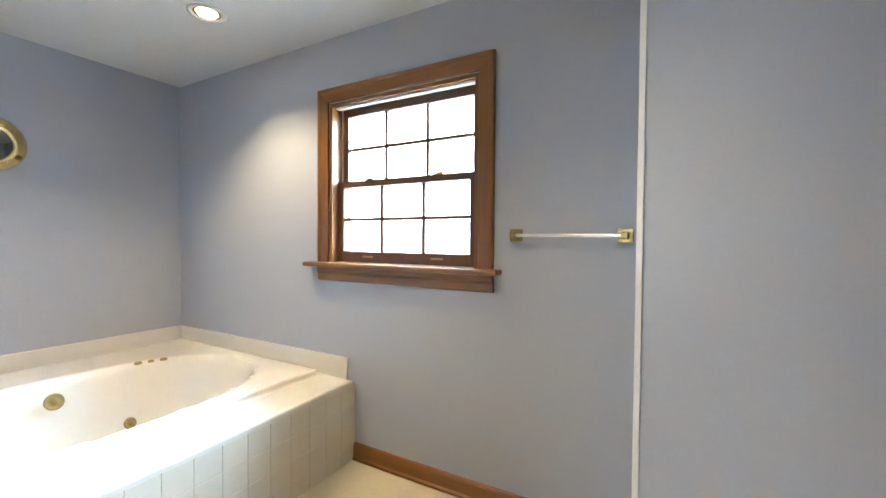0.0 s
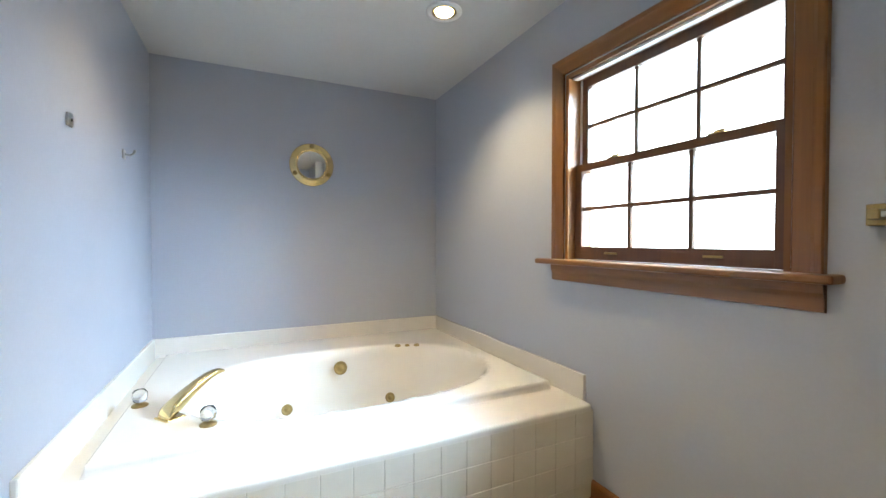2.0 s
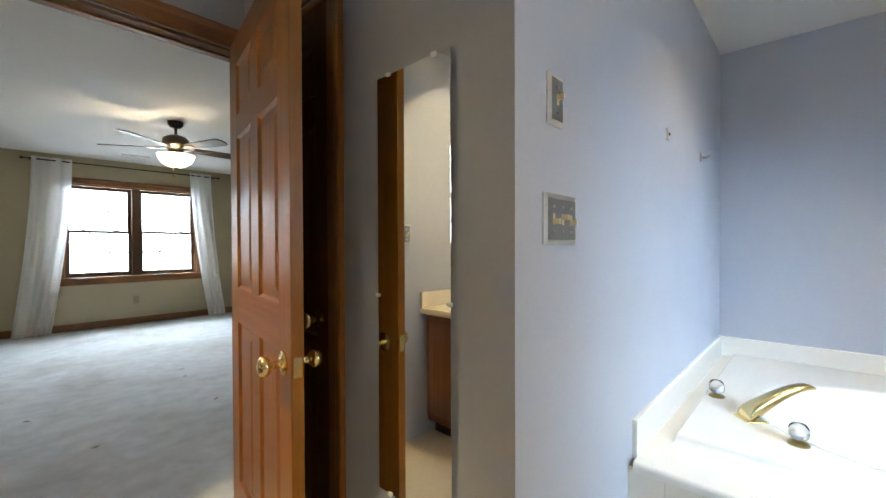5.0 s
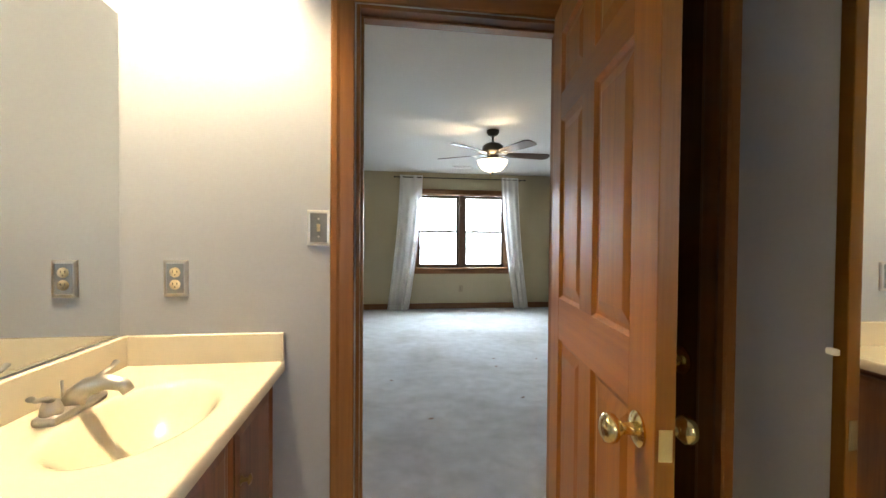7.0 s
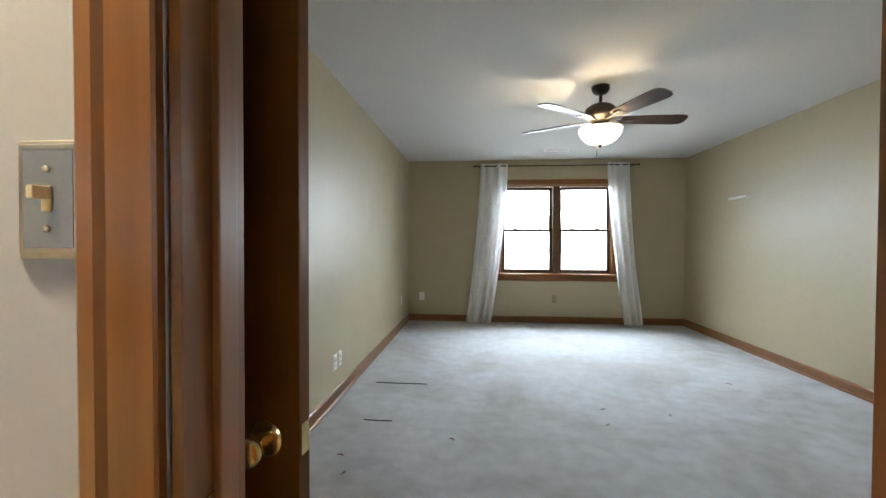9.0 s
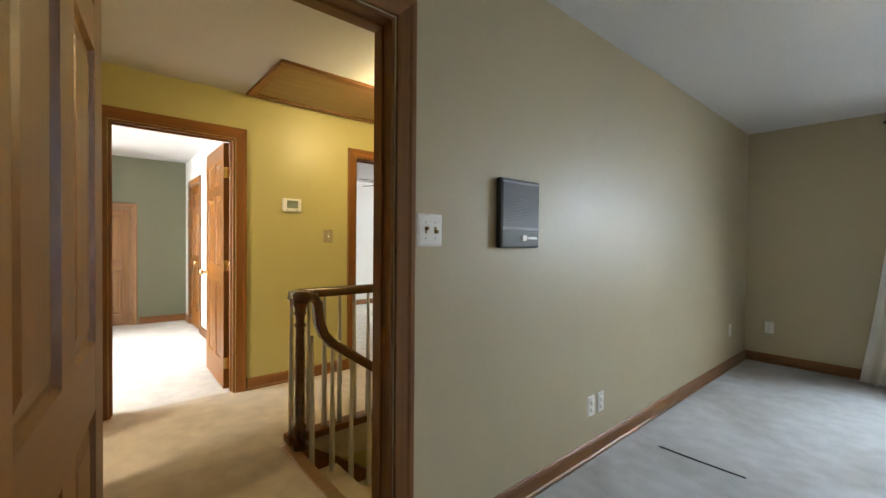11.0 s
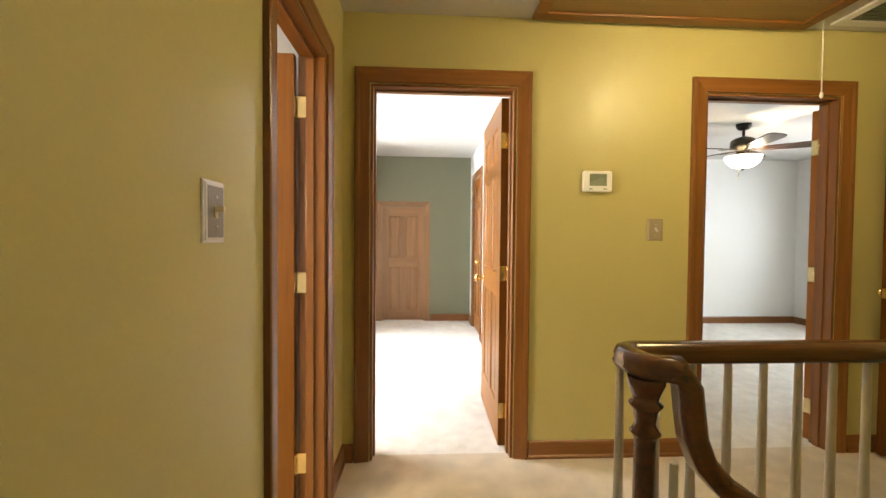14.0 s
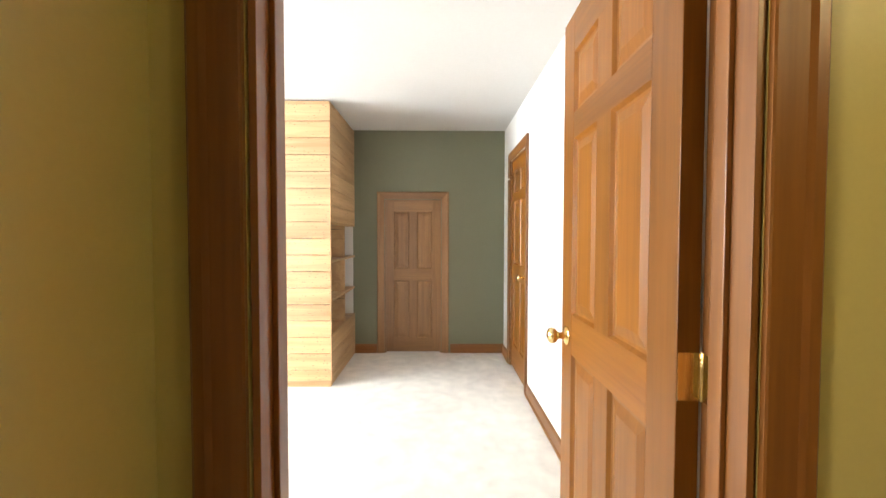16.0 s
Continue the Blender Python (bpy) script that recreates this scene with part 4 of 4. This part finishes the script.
def downlight(x, y):
    d = thing("recessed_light", room(x, y, H), "lit round recessed ceiling light with white trim", "ceiling light", "bathroom downlights")
    part("trim_ring", lathe([(0.095, 0.0), (0.095, -0.006), (0.072, -0.009), (0.066, -0.002), (0.066, 0.0)], None, 28), WHITE, d)
    part("baffle", lathe([(0.066, -0.0015), (0.064, -0.007), (0.052, -0.004), (0.050, -0.0015)], None, 28), BRASS, d, "warm reflector ring")
    part("lens", lathe([(0.050, -0.002), (0.046, -0.010), (0.030, -0.017), (0.001, -0.020)], None, 28), LENS, d, "glowing bulb")


for x, y in ((-1.48, 1.30), (-1.56, 0.30), (0.01, 0.64), (1.02, -1.38)):
    downlight(x, y)

# ---- bedroom ----


def ceiling_fan(m, label, turn, blade_mat=BLADE):
    f = thing("ceiling_fan", m, label, "ceiling fan")
    part("canopy", lathe([(0.070, 0.0), (0.068, -0.03), (0.050, -0.055), (0.020, -0.066)], None, 24), DARKMETAL, f)
    part("rod", lathe([(0.013, -0.05), (0.013, -0.15)], None, 12), DARKMETAL, f)
    part("motor", lathe([(0.03, -0.13), (0.085, -0.15), (0.115, -0.175), (0.118, -0.225), (0.105, -0.25), (0.075, -0.262), (0.06, -0.295), (0.07, -0.305)], None, 28), DARKMETAL, f, "dark bronze motor housing")
    bl = bmesh.new()
    outline = [(0.16, -0.045), (0.22, -0.055), (0.45, -0.068), (0.60, -0.072), (0.645, -0.060), (0.662, -0.03), (0.662, 0.03), (0.645, 0.060), (0.60, 0.072), (0.45, 0.068), (0.22, 0.055), (0.16, 0.045)]
    lo = [bl.verts.new((x, y, -0.004 - y * 0.20)) for x, y in outline]
    hi = [bl.verts.new((x, y, 0.004 - y * 0.20)) for x, y in outline]
    bl.faces.new(lo[::-1]), bl.faces.new(hi)
    for k in range(len(lo)):
        bl.faces.new((lo[k], lo[(k + 1) % len(lo)], hi[(k + 1) % len(lo)], hi[k]))
    blade = mesh("blade", bl, blade_mat)
    iron = mesh("blade_iron", boxes((0.07, 0.20, -0.016, 0.016, -0.012, -0.004), (0.17, 0.25, -0.036, 0.036, -0.010, -0.004), bevel=0.003), DARKMETAL)
    for k in range(5):
        p = part("blade", blade, None, f, m=pose(0, 0, -0.262, 0, 0, turn + 72 * k))
        part("blade_iron", iron, None, p)
    part("light_fitter", lathe([(0.07, -0.30), (0.078, -0.315), (0.06, -0.335), (0.02, -0.345), (0.012, -0.36), (0.012, -0.456)], None, 28), DARKMETAL, f)
    part("glass_bowl", lathe([(0.165, -0.333), (0.160, -0.36), (0.140, -0.40), (0.100, -0.435), (0.050, -0.453), (0.015, -0.458), (0.015, -0.452), (0.050, -0.447), (0.098, -0.43), (0.137, -0.396), (0.156, -0.358), (0.161, -0.333), (0.165, -0.333)], None, 28, caps=False), BOWL, f, "lit frosted glass bowl")
    part("finial", lathe([(0.018, -0.455), (0.012, -0.468), (0.004, -0.478)], None, 12), DARKMETAL, f)
    part("pull_chain", tube([(0.03, 0.02, -0.45), (0.03, 0.02, -0.56)], 0.003, 6), BRASS, f)
    return f


ceiling_fan(pose(-1.03, -4.55, H), "dark bronze five-blade ceiling fan with lit bowl", 183)
ceiling_fan(pose(5.22, -5.68, H), "five-blade ceiling fan with lit bowl in the second bedroom", 20)

rod = thing("curtain_rod", pose(-1.19, -7.32, 2.335), "thin dark curtain rod above the window", "curtain rod")
part("rod", tube([(-1.16, 0, 0), (1.16, 0, 0)], 0.009, 10), DARKMETAL, rod)
for s in (-1, 1):
    part("finial", lathe([(0.010, 0), (0.018, 0.012), (0.014, 0.028), (0.003, 0.036)], pose(1.16 * s, 0, 0, 0, 90 * s, 0), 12), DARKMETAL, rod)
    part("bracket", boxes((1.10 * s - 0.008, 1.10 * s + 0.008, -0.09, 0.006, -0.014, 0.002), bevel=0.002), DARKMETAL, rod)


def curtain(x0, x1, b0, b1, label):
    """A gathered sheer panel that is drawn aside and spreads towards the floor."""
    c = thing("curtain", pose(0, 0, 0), label, "curtain", "sheer curtains")
    bm = bmesh.new()
    nu, nv = 90, 46
    grid = []
    for j in range(nv + 1):
        t = j / nv
        k = t ** 1.6
        row = []
        for i in range(nu + 1):
            s = i / nu
            x = (x0 + (x1 - x0) * s) * (1 - k) + (b0 + (b1 - b0) * s) * k
            amp = 0.012 + 0.020 * t
            y = -7.32 + amp * math.sin(s * 2 * math.pi * 3.5 + 1.6 * t + 1.1 * math.sin(5 * s + 2 * t)) + 0.020 * noise.noise((s * 5, t * 3, x0)) + 0.05 * t
            z = 2.372 - 2.362 * t + 0.006 * math.sin(s * 40) * (t > 0.98)
            row.append(bm.verts.new((x, y, z)))
        grid.append(row)
    for a, b in zip(grid, grid[1:]):
        for i in range(nu):
            bm.faces.new((a[i], a[i + 1], b[i + 1], b[i])).smooth = True
    part("cloth", bm, SHEER, c)
    return c


curtain(-0.10, -0.50, 0.11, -0.265, "sheer white curtain drawn to the window's edge and trailing")
curtain(-1.93, -2.24, -2.17, -2.45, "sheer white curtain hanging beside the dark window frame")

vent = thing("ceiling_vent", pose(-1.11, -6.78, H), "white slotted ceiling vent above the window", "vent")
part("frame", boxes((-0.16, 0.16, -0.07, -0.055, -0.008, 0), (-0.16, 0.16, 0.055, 0.07, -0.008, 0), (-0.16, -0.145, -0.055, 0.055, -0.008, 0), (0.145, 0.16, -0.055, 0.055, -0.008, 0)), WHITE, vent)
part("backing", boxes((-0.145, 0.145, -0.055, 0.055, -0.002, 0)), BLACKHOLE, vent)
for k in range(6):
    part("slat", boxes((-0.145, 0.145, -0.05 + 0.018 * k, -0.042 + 0.018 * k, -0.008, -0.001)), WHITE, vent)

it = thing("intercom", pose(1.0, -3.496, 1.215, 0, 0, -90), "charcoal plastic wall intercom with ribbed grille", "intercom")
part("case", boxes((-0.140, 0.140, -0.030, 0, 0, 0.312), bevel=0.008), BLACK, it)
for z, t in ((0.080, 0.014), (0.291, 0.0095)):
    part("bezel", boxes((-0.132, 0.132, -0.036, -0.030, z, z + t), bevel=0.001), BEZEL, it, "pale grey bezel")
rib = mesh("rib", boxes((-0.126, 0.126, -0.034, -0.030, 0, 0.0042), bevel=0.0008), GRILLE)
for k in range(29):
    part("rib", rib, None, it, m=Matrix.Translation((0, 0, 0.095 + 0.0068 * k)))
part("control_strip", boxes((-0.130, 0.130, -0.0325, -0.030, 0.016, 0.074), bevel=0.001), BLACK, it, "black control strip")
part("button", boxes((0.002, 0.032, -0.041, -0.032, 0.032, 0.058), bevel=0.002), WHITE, it, "white push button")
part("slider", boxes((0.042, 0.116, -0.036, -0.032, 0.040, 0.051), bevel=0.001), WHITE, it, "white slider bar")

switch_plate(0, pose(1.0, -2.982, 1.283, 0, 0, -90), 2, "white double switch plate beside the bedroom door", WHITE, ABRASS, w=0.122, h=0.125)
for y in (-4.185, -4.292):
    outlet(pose(1.0, y, 0.300, 0, 0, -90), "white outlet low on the khaki wall", WHITE, WHITE, 0.074, 0.118)
outlet(pose(0.789, -7.41, 0.375, 0, 0, 180), "white outlet near the bedroom corner", WHITE, WHITE)
outlet(pose(-1.214, -7.41, 0.362, 0, 0, 180), "beige outlet below the bedroom window", TAN, TAN)
outlet(pose(1.0, -6.85, 0.385, 0, 0, -90), "white outlet on the khaki wall near the corner", WHITE, WHITE)
sh = thing("wall_shelf", pose(-3.065, -6.13, 1.726, 0, 0, 90), "small white ledge on the bedroom wall", "shelf")
part("ledge", boxes((-0.16, 0.16, -0.07, 0, -0.012, 0.012), bevel=0.004), WHITE, sh)
for x0, x1, y, w in ((0.356, 0.795, -4.63, 0.016), (0.50, 0.694, -3.904, 0.014)):
    s = thing("carpet_seam", pose(x0, y, 0), "dark open seam line in the worn carpet", "carpet seam")
    part("line", tube([(0, 0, 0.001), ((x1 - x0) / 2, 0.006, 0.003), (x1 - x0, -0.004, 0.001)], w * 0.45, 6, 0.5), BLACKHOLE, s)
random.seed(4)
for x, y in ((-0.95, -4.0), (-1.0, -4.25), (-1.42, -4.2), (-0.95, -3.2), (-0.2, -2.9), (0.62, -3.3), (0.72, -3.45), (-2.2, -4.9), (0.1, -3.7)):
    s = thing("carpet_scrap", pose(x, y, 0, 0, 0, random.uniform(0, 180)), "small dark scuff of lint on the carpet", "debris", "lint on the carpet")
    part("lint", tube([(0, 0, 0.001), (0.02, 0.008, 0.004), (0.045, 0.002, 0.001)], [0.004, 0.008, 0.003], 6, 0.4), DARKWOOD, s)

# ---- hall ----
switch_plate(0, pose(2.005, -1.93, 1.28), 1, "pewter switch plate on the mustard hall wall", w=0.085, h=0.126)
outlet(pose(1.76, -1.93, 0.335), "pewter outlet low on the hall wall")
switch_plate(1, pose(3.385, -3.672, 1.290, 0, 0, -90), 1, "taupe switch plate beside the second doorway", TAN, WHITE, w=0.090, h=0.122)
th = thing("thermostat", pose(3.385, -3.327, 1.554, 0, 0, -90), "white wall thermostat with grey display", "thermostat")
part("case", boxes((-0.083, 0.083, -0.032, 0, -0.058, 0.058), bevel=0.012), WHITE, th)
part("display", boxes((-0.048, 0.048, -0.034, -0.031, -0.026, 0.040), bevel=0.001), LCD, th, "grey display")
part("buttons", boxes((-0.050, -0.030, -0.0335, -0.031, -0.046, -0.040), (0.030, 0.050, -0.0335, -0.031, -0.046, -0.040)), LCD, th)
sm = thing("smoke_detector", pose(2.10, -1.93, 2.27, 90, 0, 0), "round white smoke detector high on the hall wall", "smoke detector")
part("body", lathe([(0.068, 0), (0.068, 0.014), (0.058, 0.030), (0.030, 0.036), (0.002, 0.036)], None, 24), WHITE, sm)
part("grille", lathe([(0.064, 0.016), (0.066, 0.020), (0.062, 0.022)], None, 24), LCD, sm)

hatch = thing("attic_hatch", pose(2.94, -3.72, H), "brown wooden attic stair hatch with moulded frame", "attic hatch")
part("panel", boxes((-0.36, 0.36, -0.72, 0.72, -0.012, 0)), HATCHWOOD, hatch)
for b in ((-0.415, -0.345, -0.775, 0.775), (0.345, 0.415, -0.775, 0.775), (-0.345, 0.345, -0.775, -0.705), (-0.345, 0.345, 0.705, 0.775)):
    part("frame", boxes((*b, -0.024, 0), bevel=0.005), TRIM_Y, hatch)
part("pull_cord", tube([(0.33, -0.80, -0.01), (0.33, -0.80, -0.40)], 0.003, 6), WHITE, hatch, "white pull cord")
part("cord_end", lathe([(0.004, 0.0), (0.009, -0.012), (0.009, -0.03), (0.003, -0.036)], Matrix.Translation((0.33, -0.80, -0.395)), 10), WHITE, hatch)
gr = thing("return_grille", pose(3.05, -5.08, H), "grey louvred return-air grille in the hall ceiling", "vent")
part("backing", boxes((-0.22, 0.22, -0.42, 0.42, -0.003, 0)), BLACKHOLE, gr)
for b in ((-0.27, -0.22, -0.47, 0.47), (0.22, 0.27, -0.47, 0.47), (-0.22, 0.22, -0.47, -0.42), (-0.22, 0.22, 0.42, 0.47)):
    part("frame", boxes((*b, -0.012, 0), bevel=0.003), WHITE, gr)
for k in range(20):
    part("slat", boxes((-0.22 + 0.022 * k, -0.212 + 0.022 * k, -0.42, 0.42, -0.010, -0.002)), LCD, gr)
for y in (-0.2, 0.0, 0.2):
    part("rib", boxes((-0.22, 0.22, y - 0.005, y + 0.005, -0.012, -0.010)), WHITE, gr)
hl = thing("hall_light", pose(2.35, -3.88, H), "round flush ceiling light over the stairs", "ceiling light")
part("pan", lathe([(0.15, 0.0), (0.15, -0.02), (0.13, -0.03)], None, 28), WHITE, hl)
part("shade_ring", lathe([(0.13, -0.03), (0.135, -0.04), (0.128, -0.044)], None, 28), BRASS, hl)

# stairs
st = thing("stairs", pose(1.12, -2.93, 0), "carpeted wooden stairs going down from the landing", "stairs", kind="structure")
RISE, GO = 0.186, 0.262
for k in range(13):
    part("tread", boxes((0, 1.13, -GO * (k + 1), -GO * k + 0.02, -RISE * (k + 1) - 0.03, -RISE * (k + 1)), bevel=0.006), CARPET_BEIGE, st)
    part("riser", boxes((0, 1.13, -GO * k - 0.012, -GO * k, -RISE * (k + 1), -RISE * k - 0.031)), CARPET_BEIGE, st)
part("nosing", boxes((0, 1.13, 0.0, 0.075, -0.03, 0.006), bevel=0.008), HATCHWOOD, st, "varnished wooden landing nosing")
stringer = bmesh.new()
pts = [(-0.02, 0.02), (-3.3, 0.02 - 3.28 * RISE / GO), (-3.3, -0.30 - 3.28 * RISE / GO), (-0.02, -0.30)]
a = [stringer.verts.new((1.075, y, z)) for y, z in pts]
b = [stringer.verts.new((1.128, y, z)) for y, z in pts]
stringer.faces.new(a), stringer.faces.new(b[::-1])
for k in range(4):
    stringer.faces.new((a[k], a[(k + 1) % 4], b[(k + 1) % 4], b[k]))
part("stringer", stringer, TRIM_Y, st, "stained closed stringer")

# banister
rail = thing("banister", pose(2.15, -2.93, 0), "dark polished wooden banister with white turned balusters", "banister")
part("newel", lathe([(0.034, 0.0), (0.034, 0.12), (0.040, 0.14), (0.030, 0.16), (0.028, 0.50), (0.026, 0.72), (0.030, 0.735), (0.038, 0.742), (0.030, 0.752), (0.024, 0.765), (0.030, 0.80), (0.042, 0.815), (0.030, 0.825), (0.034, 0.84), (0.045, 0.868), (0.045, 0.885)], None, 20), RAILWOOD, rail, "dark turned newel post")
RP = [(-0.032, 0.0), (0.032, 0.0), (0.036, 0.012), (0.030, 0.020), (0.033, 0.034), (0.026, 0.050), (0.010, 0.057), (-0.010, 0.057), (-0.026, 0.050), (-0.033, 0.034), (-0.030, 0.020), (-0.036, 0.012)]


def handrail(points, sides):
    """The rail's profile carried along points; sides give the way across it at each."""
    bm = bmesh.new()
    rings = []
    pts = [Vector(p) for p in points]
    for i, p in enumerate(pts):
        d = (pts[min(i + 1, len(pts) - 1)] - pts[max(i - 1, 0)]).normalized()
        s = Vector(sides[i]).normalized()
        up = d.cross(s).normalized()
        rings.append([bm.verts.new(p - s * x + up * z) for x, z in RP])
    n = len(RP)
    for a, b in zip(rings, rings[1:]):
        for k in range(n):
            bm.faces.new((a[k], a[(k + 1) % n], b[(k + 1) % n], b[k])).smooth = True
    bm.faces.new(rings[0][::-1]), bm.faces.new(rings[-1])
    return bm


XG = 0.125
turn = [(XG, -2.87), (XG, -0.035)]
turn += [(XG - 0.04 + 0.04 * math.cos(radians(q)), -0.035 + 0.04 * math.sin(radians(q))) for q in (20, 45, 70, 90)]
turn += [(0.02 + 0.04 * math.cos(radians(q)), -0.035 + 0.04 * math.sin(radians(q))) for q in (90, 115, 140, 165, 180)]
turn += [(-0.02, -0.075)]


def across(points):
    """The way across a plan line at each of its points."""
    out = []
    for i in range(len(points)):
        p, q = points[max(i - 1, 0)], points[min(i + 1, len(points) - 1)]
        out.append((p[1] - q[1], q[0] - p[0], 0))
    return out


part("level_rail", handrail([(x, y, 0.885) for x, y in turn], across(turn)), RAILWOOD, rail, "level polished handrail turning over the newel")
neck = [(-0.02, -0.03, 0.885), (-0.02, -0.055, 0.880), (-0.02, -0.072, 0.855), (-0.02, -0.078, 0.80), (-0.02, -0.088, 0.73), (-0.02, -0.118, 0.655), (-0.02, -0.18, 0.585), (-0.02, -0.36, 0.457)]
end = (-0.02, -3.0, 0.457 - 2.64 * RISE / GO)
part("stair_rail", handrail(neck + [end], [(1, 0, 0)] * 9), RAILWOOD, rail, "gooseneck handrail going down the stairs")
part("curb", boxes((XG - 0.05, XG + 0.05, -2.87, 0.035, 0.0, 0.045), bevel=0.004), TRIM_Y, rail, "stained curb under the balusters")
bal_prof = lambda h: [(0.017, 0.0), (0.017, 0.20), (0.019, 0.205), (0.013, 0.22), (0.0165, 0.24), (0.016, 0.34), (0.0125, 0.5), (0.0105, h - 0.06), (0.010, h)]
level = mesh("baluster", lathe(bal_prof(0.845), None, 12), WHITEPAINT)
for k in range(27):
    part("baluster", level, None, rail, m=Matrix.Translation((XG, 0.005 - 0.107 * k, 0.042)))
for k in range(12):
    for f in (0.25, 0.75):
        y = -GO * (k + f)
        zt = -RISE * (k + 1)
        zr = 0.465 - (-y - 0.36) * RISE / GO if y < -0.3 else (0.58 if y < -0.17 else 0.66)
        part("baluster", lathe(bal_prof(zr - zt + 0.01), None, 12), WHITEPAINT, rail, m=Matrix.Translation((-0.02, y, zt)))

# ---- far room ----
sf = thing("pine_shelving", pose(6.70, -0.70, 0), "knotty pine plank shelving unit with open side shelves", "shelving")
X0, Y0 = 6.22 - 6.70, -1.45 + 0.70
ph = 2.40 / 17
face = mesh("plank", boxes((X0, X0 + 0.018, Y0, 1.7, 0.002, ph - 0.002), bevel=0.0025), PINE_Y)
for k in range(17):
    part("plank", face, None, sf, m=Matrix.Translation((0, 0, ph * k)))
side = mesh("plank", boxes((X0 + 0.019, 0.526, Y0 + 0.001, Y0 + 0.019, 0.002, ph - 0.002), bevel=0.0025), PINE_X)
for k in list(range(0, 3)) + list(range(10, 17)):
    part("plank", side, None, sf, m=Matrix.Translation((0, 0, ph * k)))
for z in (3 * ph, 0.72, 1.06, 10 * ph - 0.02):
    part("shelf", boxes((X0 + 0.02, 0.526, Y0 + 0.002, Y0 + 0.34, z, z + 0.02), bevel=0.002), PINE_X, sf)
part("back_panel", boxes((X0 + 0.02, 0.526, Y0 + 0.34, Y0 + 0.358, 3 * ph, 10 * ph)), WHITEPAINT, sf, "white painted niche back")
part("upright", boxes((0.508, 0.526, Y0 + 0.02, Y0 + 0.34, 3 * ph + 0.02, 10 * ph - 0.02)), WHITEPAINT, sf)
part("upright", boxes((0.12, 0.138, Y0 + 0.02, Y0 + 0.34, 3 * ph + 0.02, 10 * ph - 0.02)), PINE_X, sf)
part("corner_strip", boxes((X0 - 0.004, X0 + 0.016, Y0 - 0.004, Y0 - 0.0002, 0, 2.40), bevel=0.001), PINE_X, sf)
part("top_board", boxes((X0, 0.526, Y0, 1.7, 2.40, 2.425)), PINE_Y, sf)
part("base_shoe", boxes((X0 - 0.014, X0 - 0.0005, Y0, 1.7, 0, 0.05), bevel=0.004), PINE_Y, sf)
outlet(pose(5.52, -3.09, 0.31, 0, 0, 180), "white outlet on the white wall", WHITE, WHITE)
ds = thing("hinge_stop", pose(6.84, -3.09, 1.86, 0, 0, 180), "small white clip on the closet frame", "clip")
part("clip", boxes((-0.02, 0.02, -0.03, 0, -0.006, 0.006), bevel=0.002), WHITE, ds)
fw = thing("window_3", pose(3.9, 1.30, 0, 0, 0, 0), "white framed window of the bright room", "window", kind="structure")
part("frame", boxes((0, 0.05, 0.02, 0.08, 0.7, 2.2), (2.15, 2.2, 0.02, 0.08, 0.7, 2.2), (0.05, 2.15, 0.02, 0.08, 0.7, 0.75), (0.05, 2.15, 0.02, 0.08, 2.15, 2.2), (1.07, 1.13, 0.02, 0.08, 0.75, 2.15)), WHITEPAINT, fw)
fw2 = thing("window_4", pose(5.75, -8.0, 0, 0, 0, 180), "white framed window of the second bedroom", "window", kind="structure")
part("frame", boxes((0, 0.05, 0.02, 0.05, 0.75, 2.15), (1.45, 1.5, 0.02, 0.05, 0.75, 2.15), (0.05, 1.45, 0.02, 0.05, 0.75, 0.8), (0.05, 1.45, 0.02, 0.05, 2.1, 2.15), (0.72, 0.78, 0.02, 0.05, 0.8, 2.1)), WHITEPAINT, fw2)
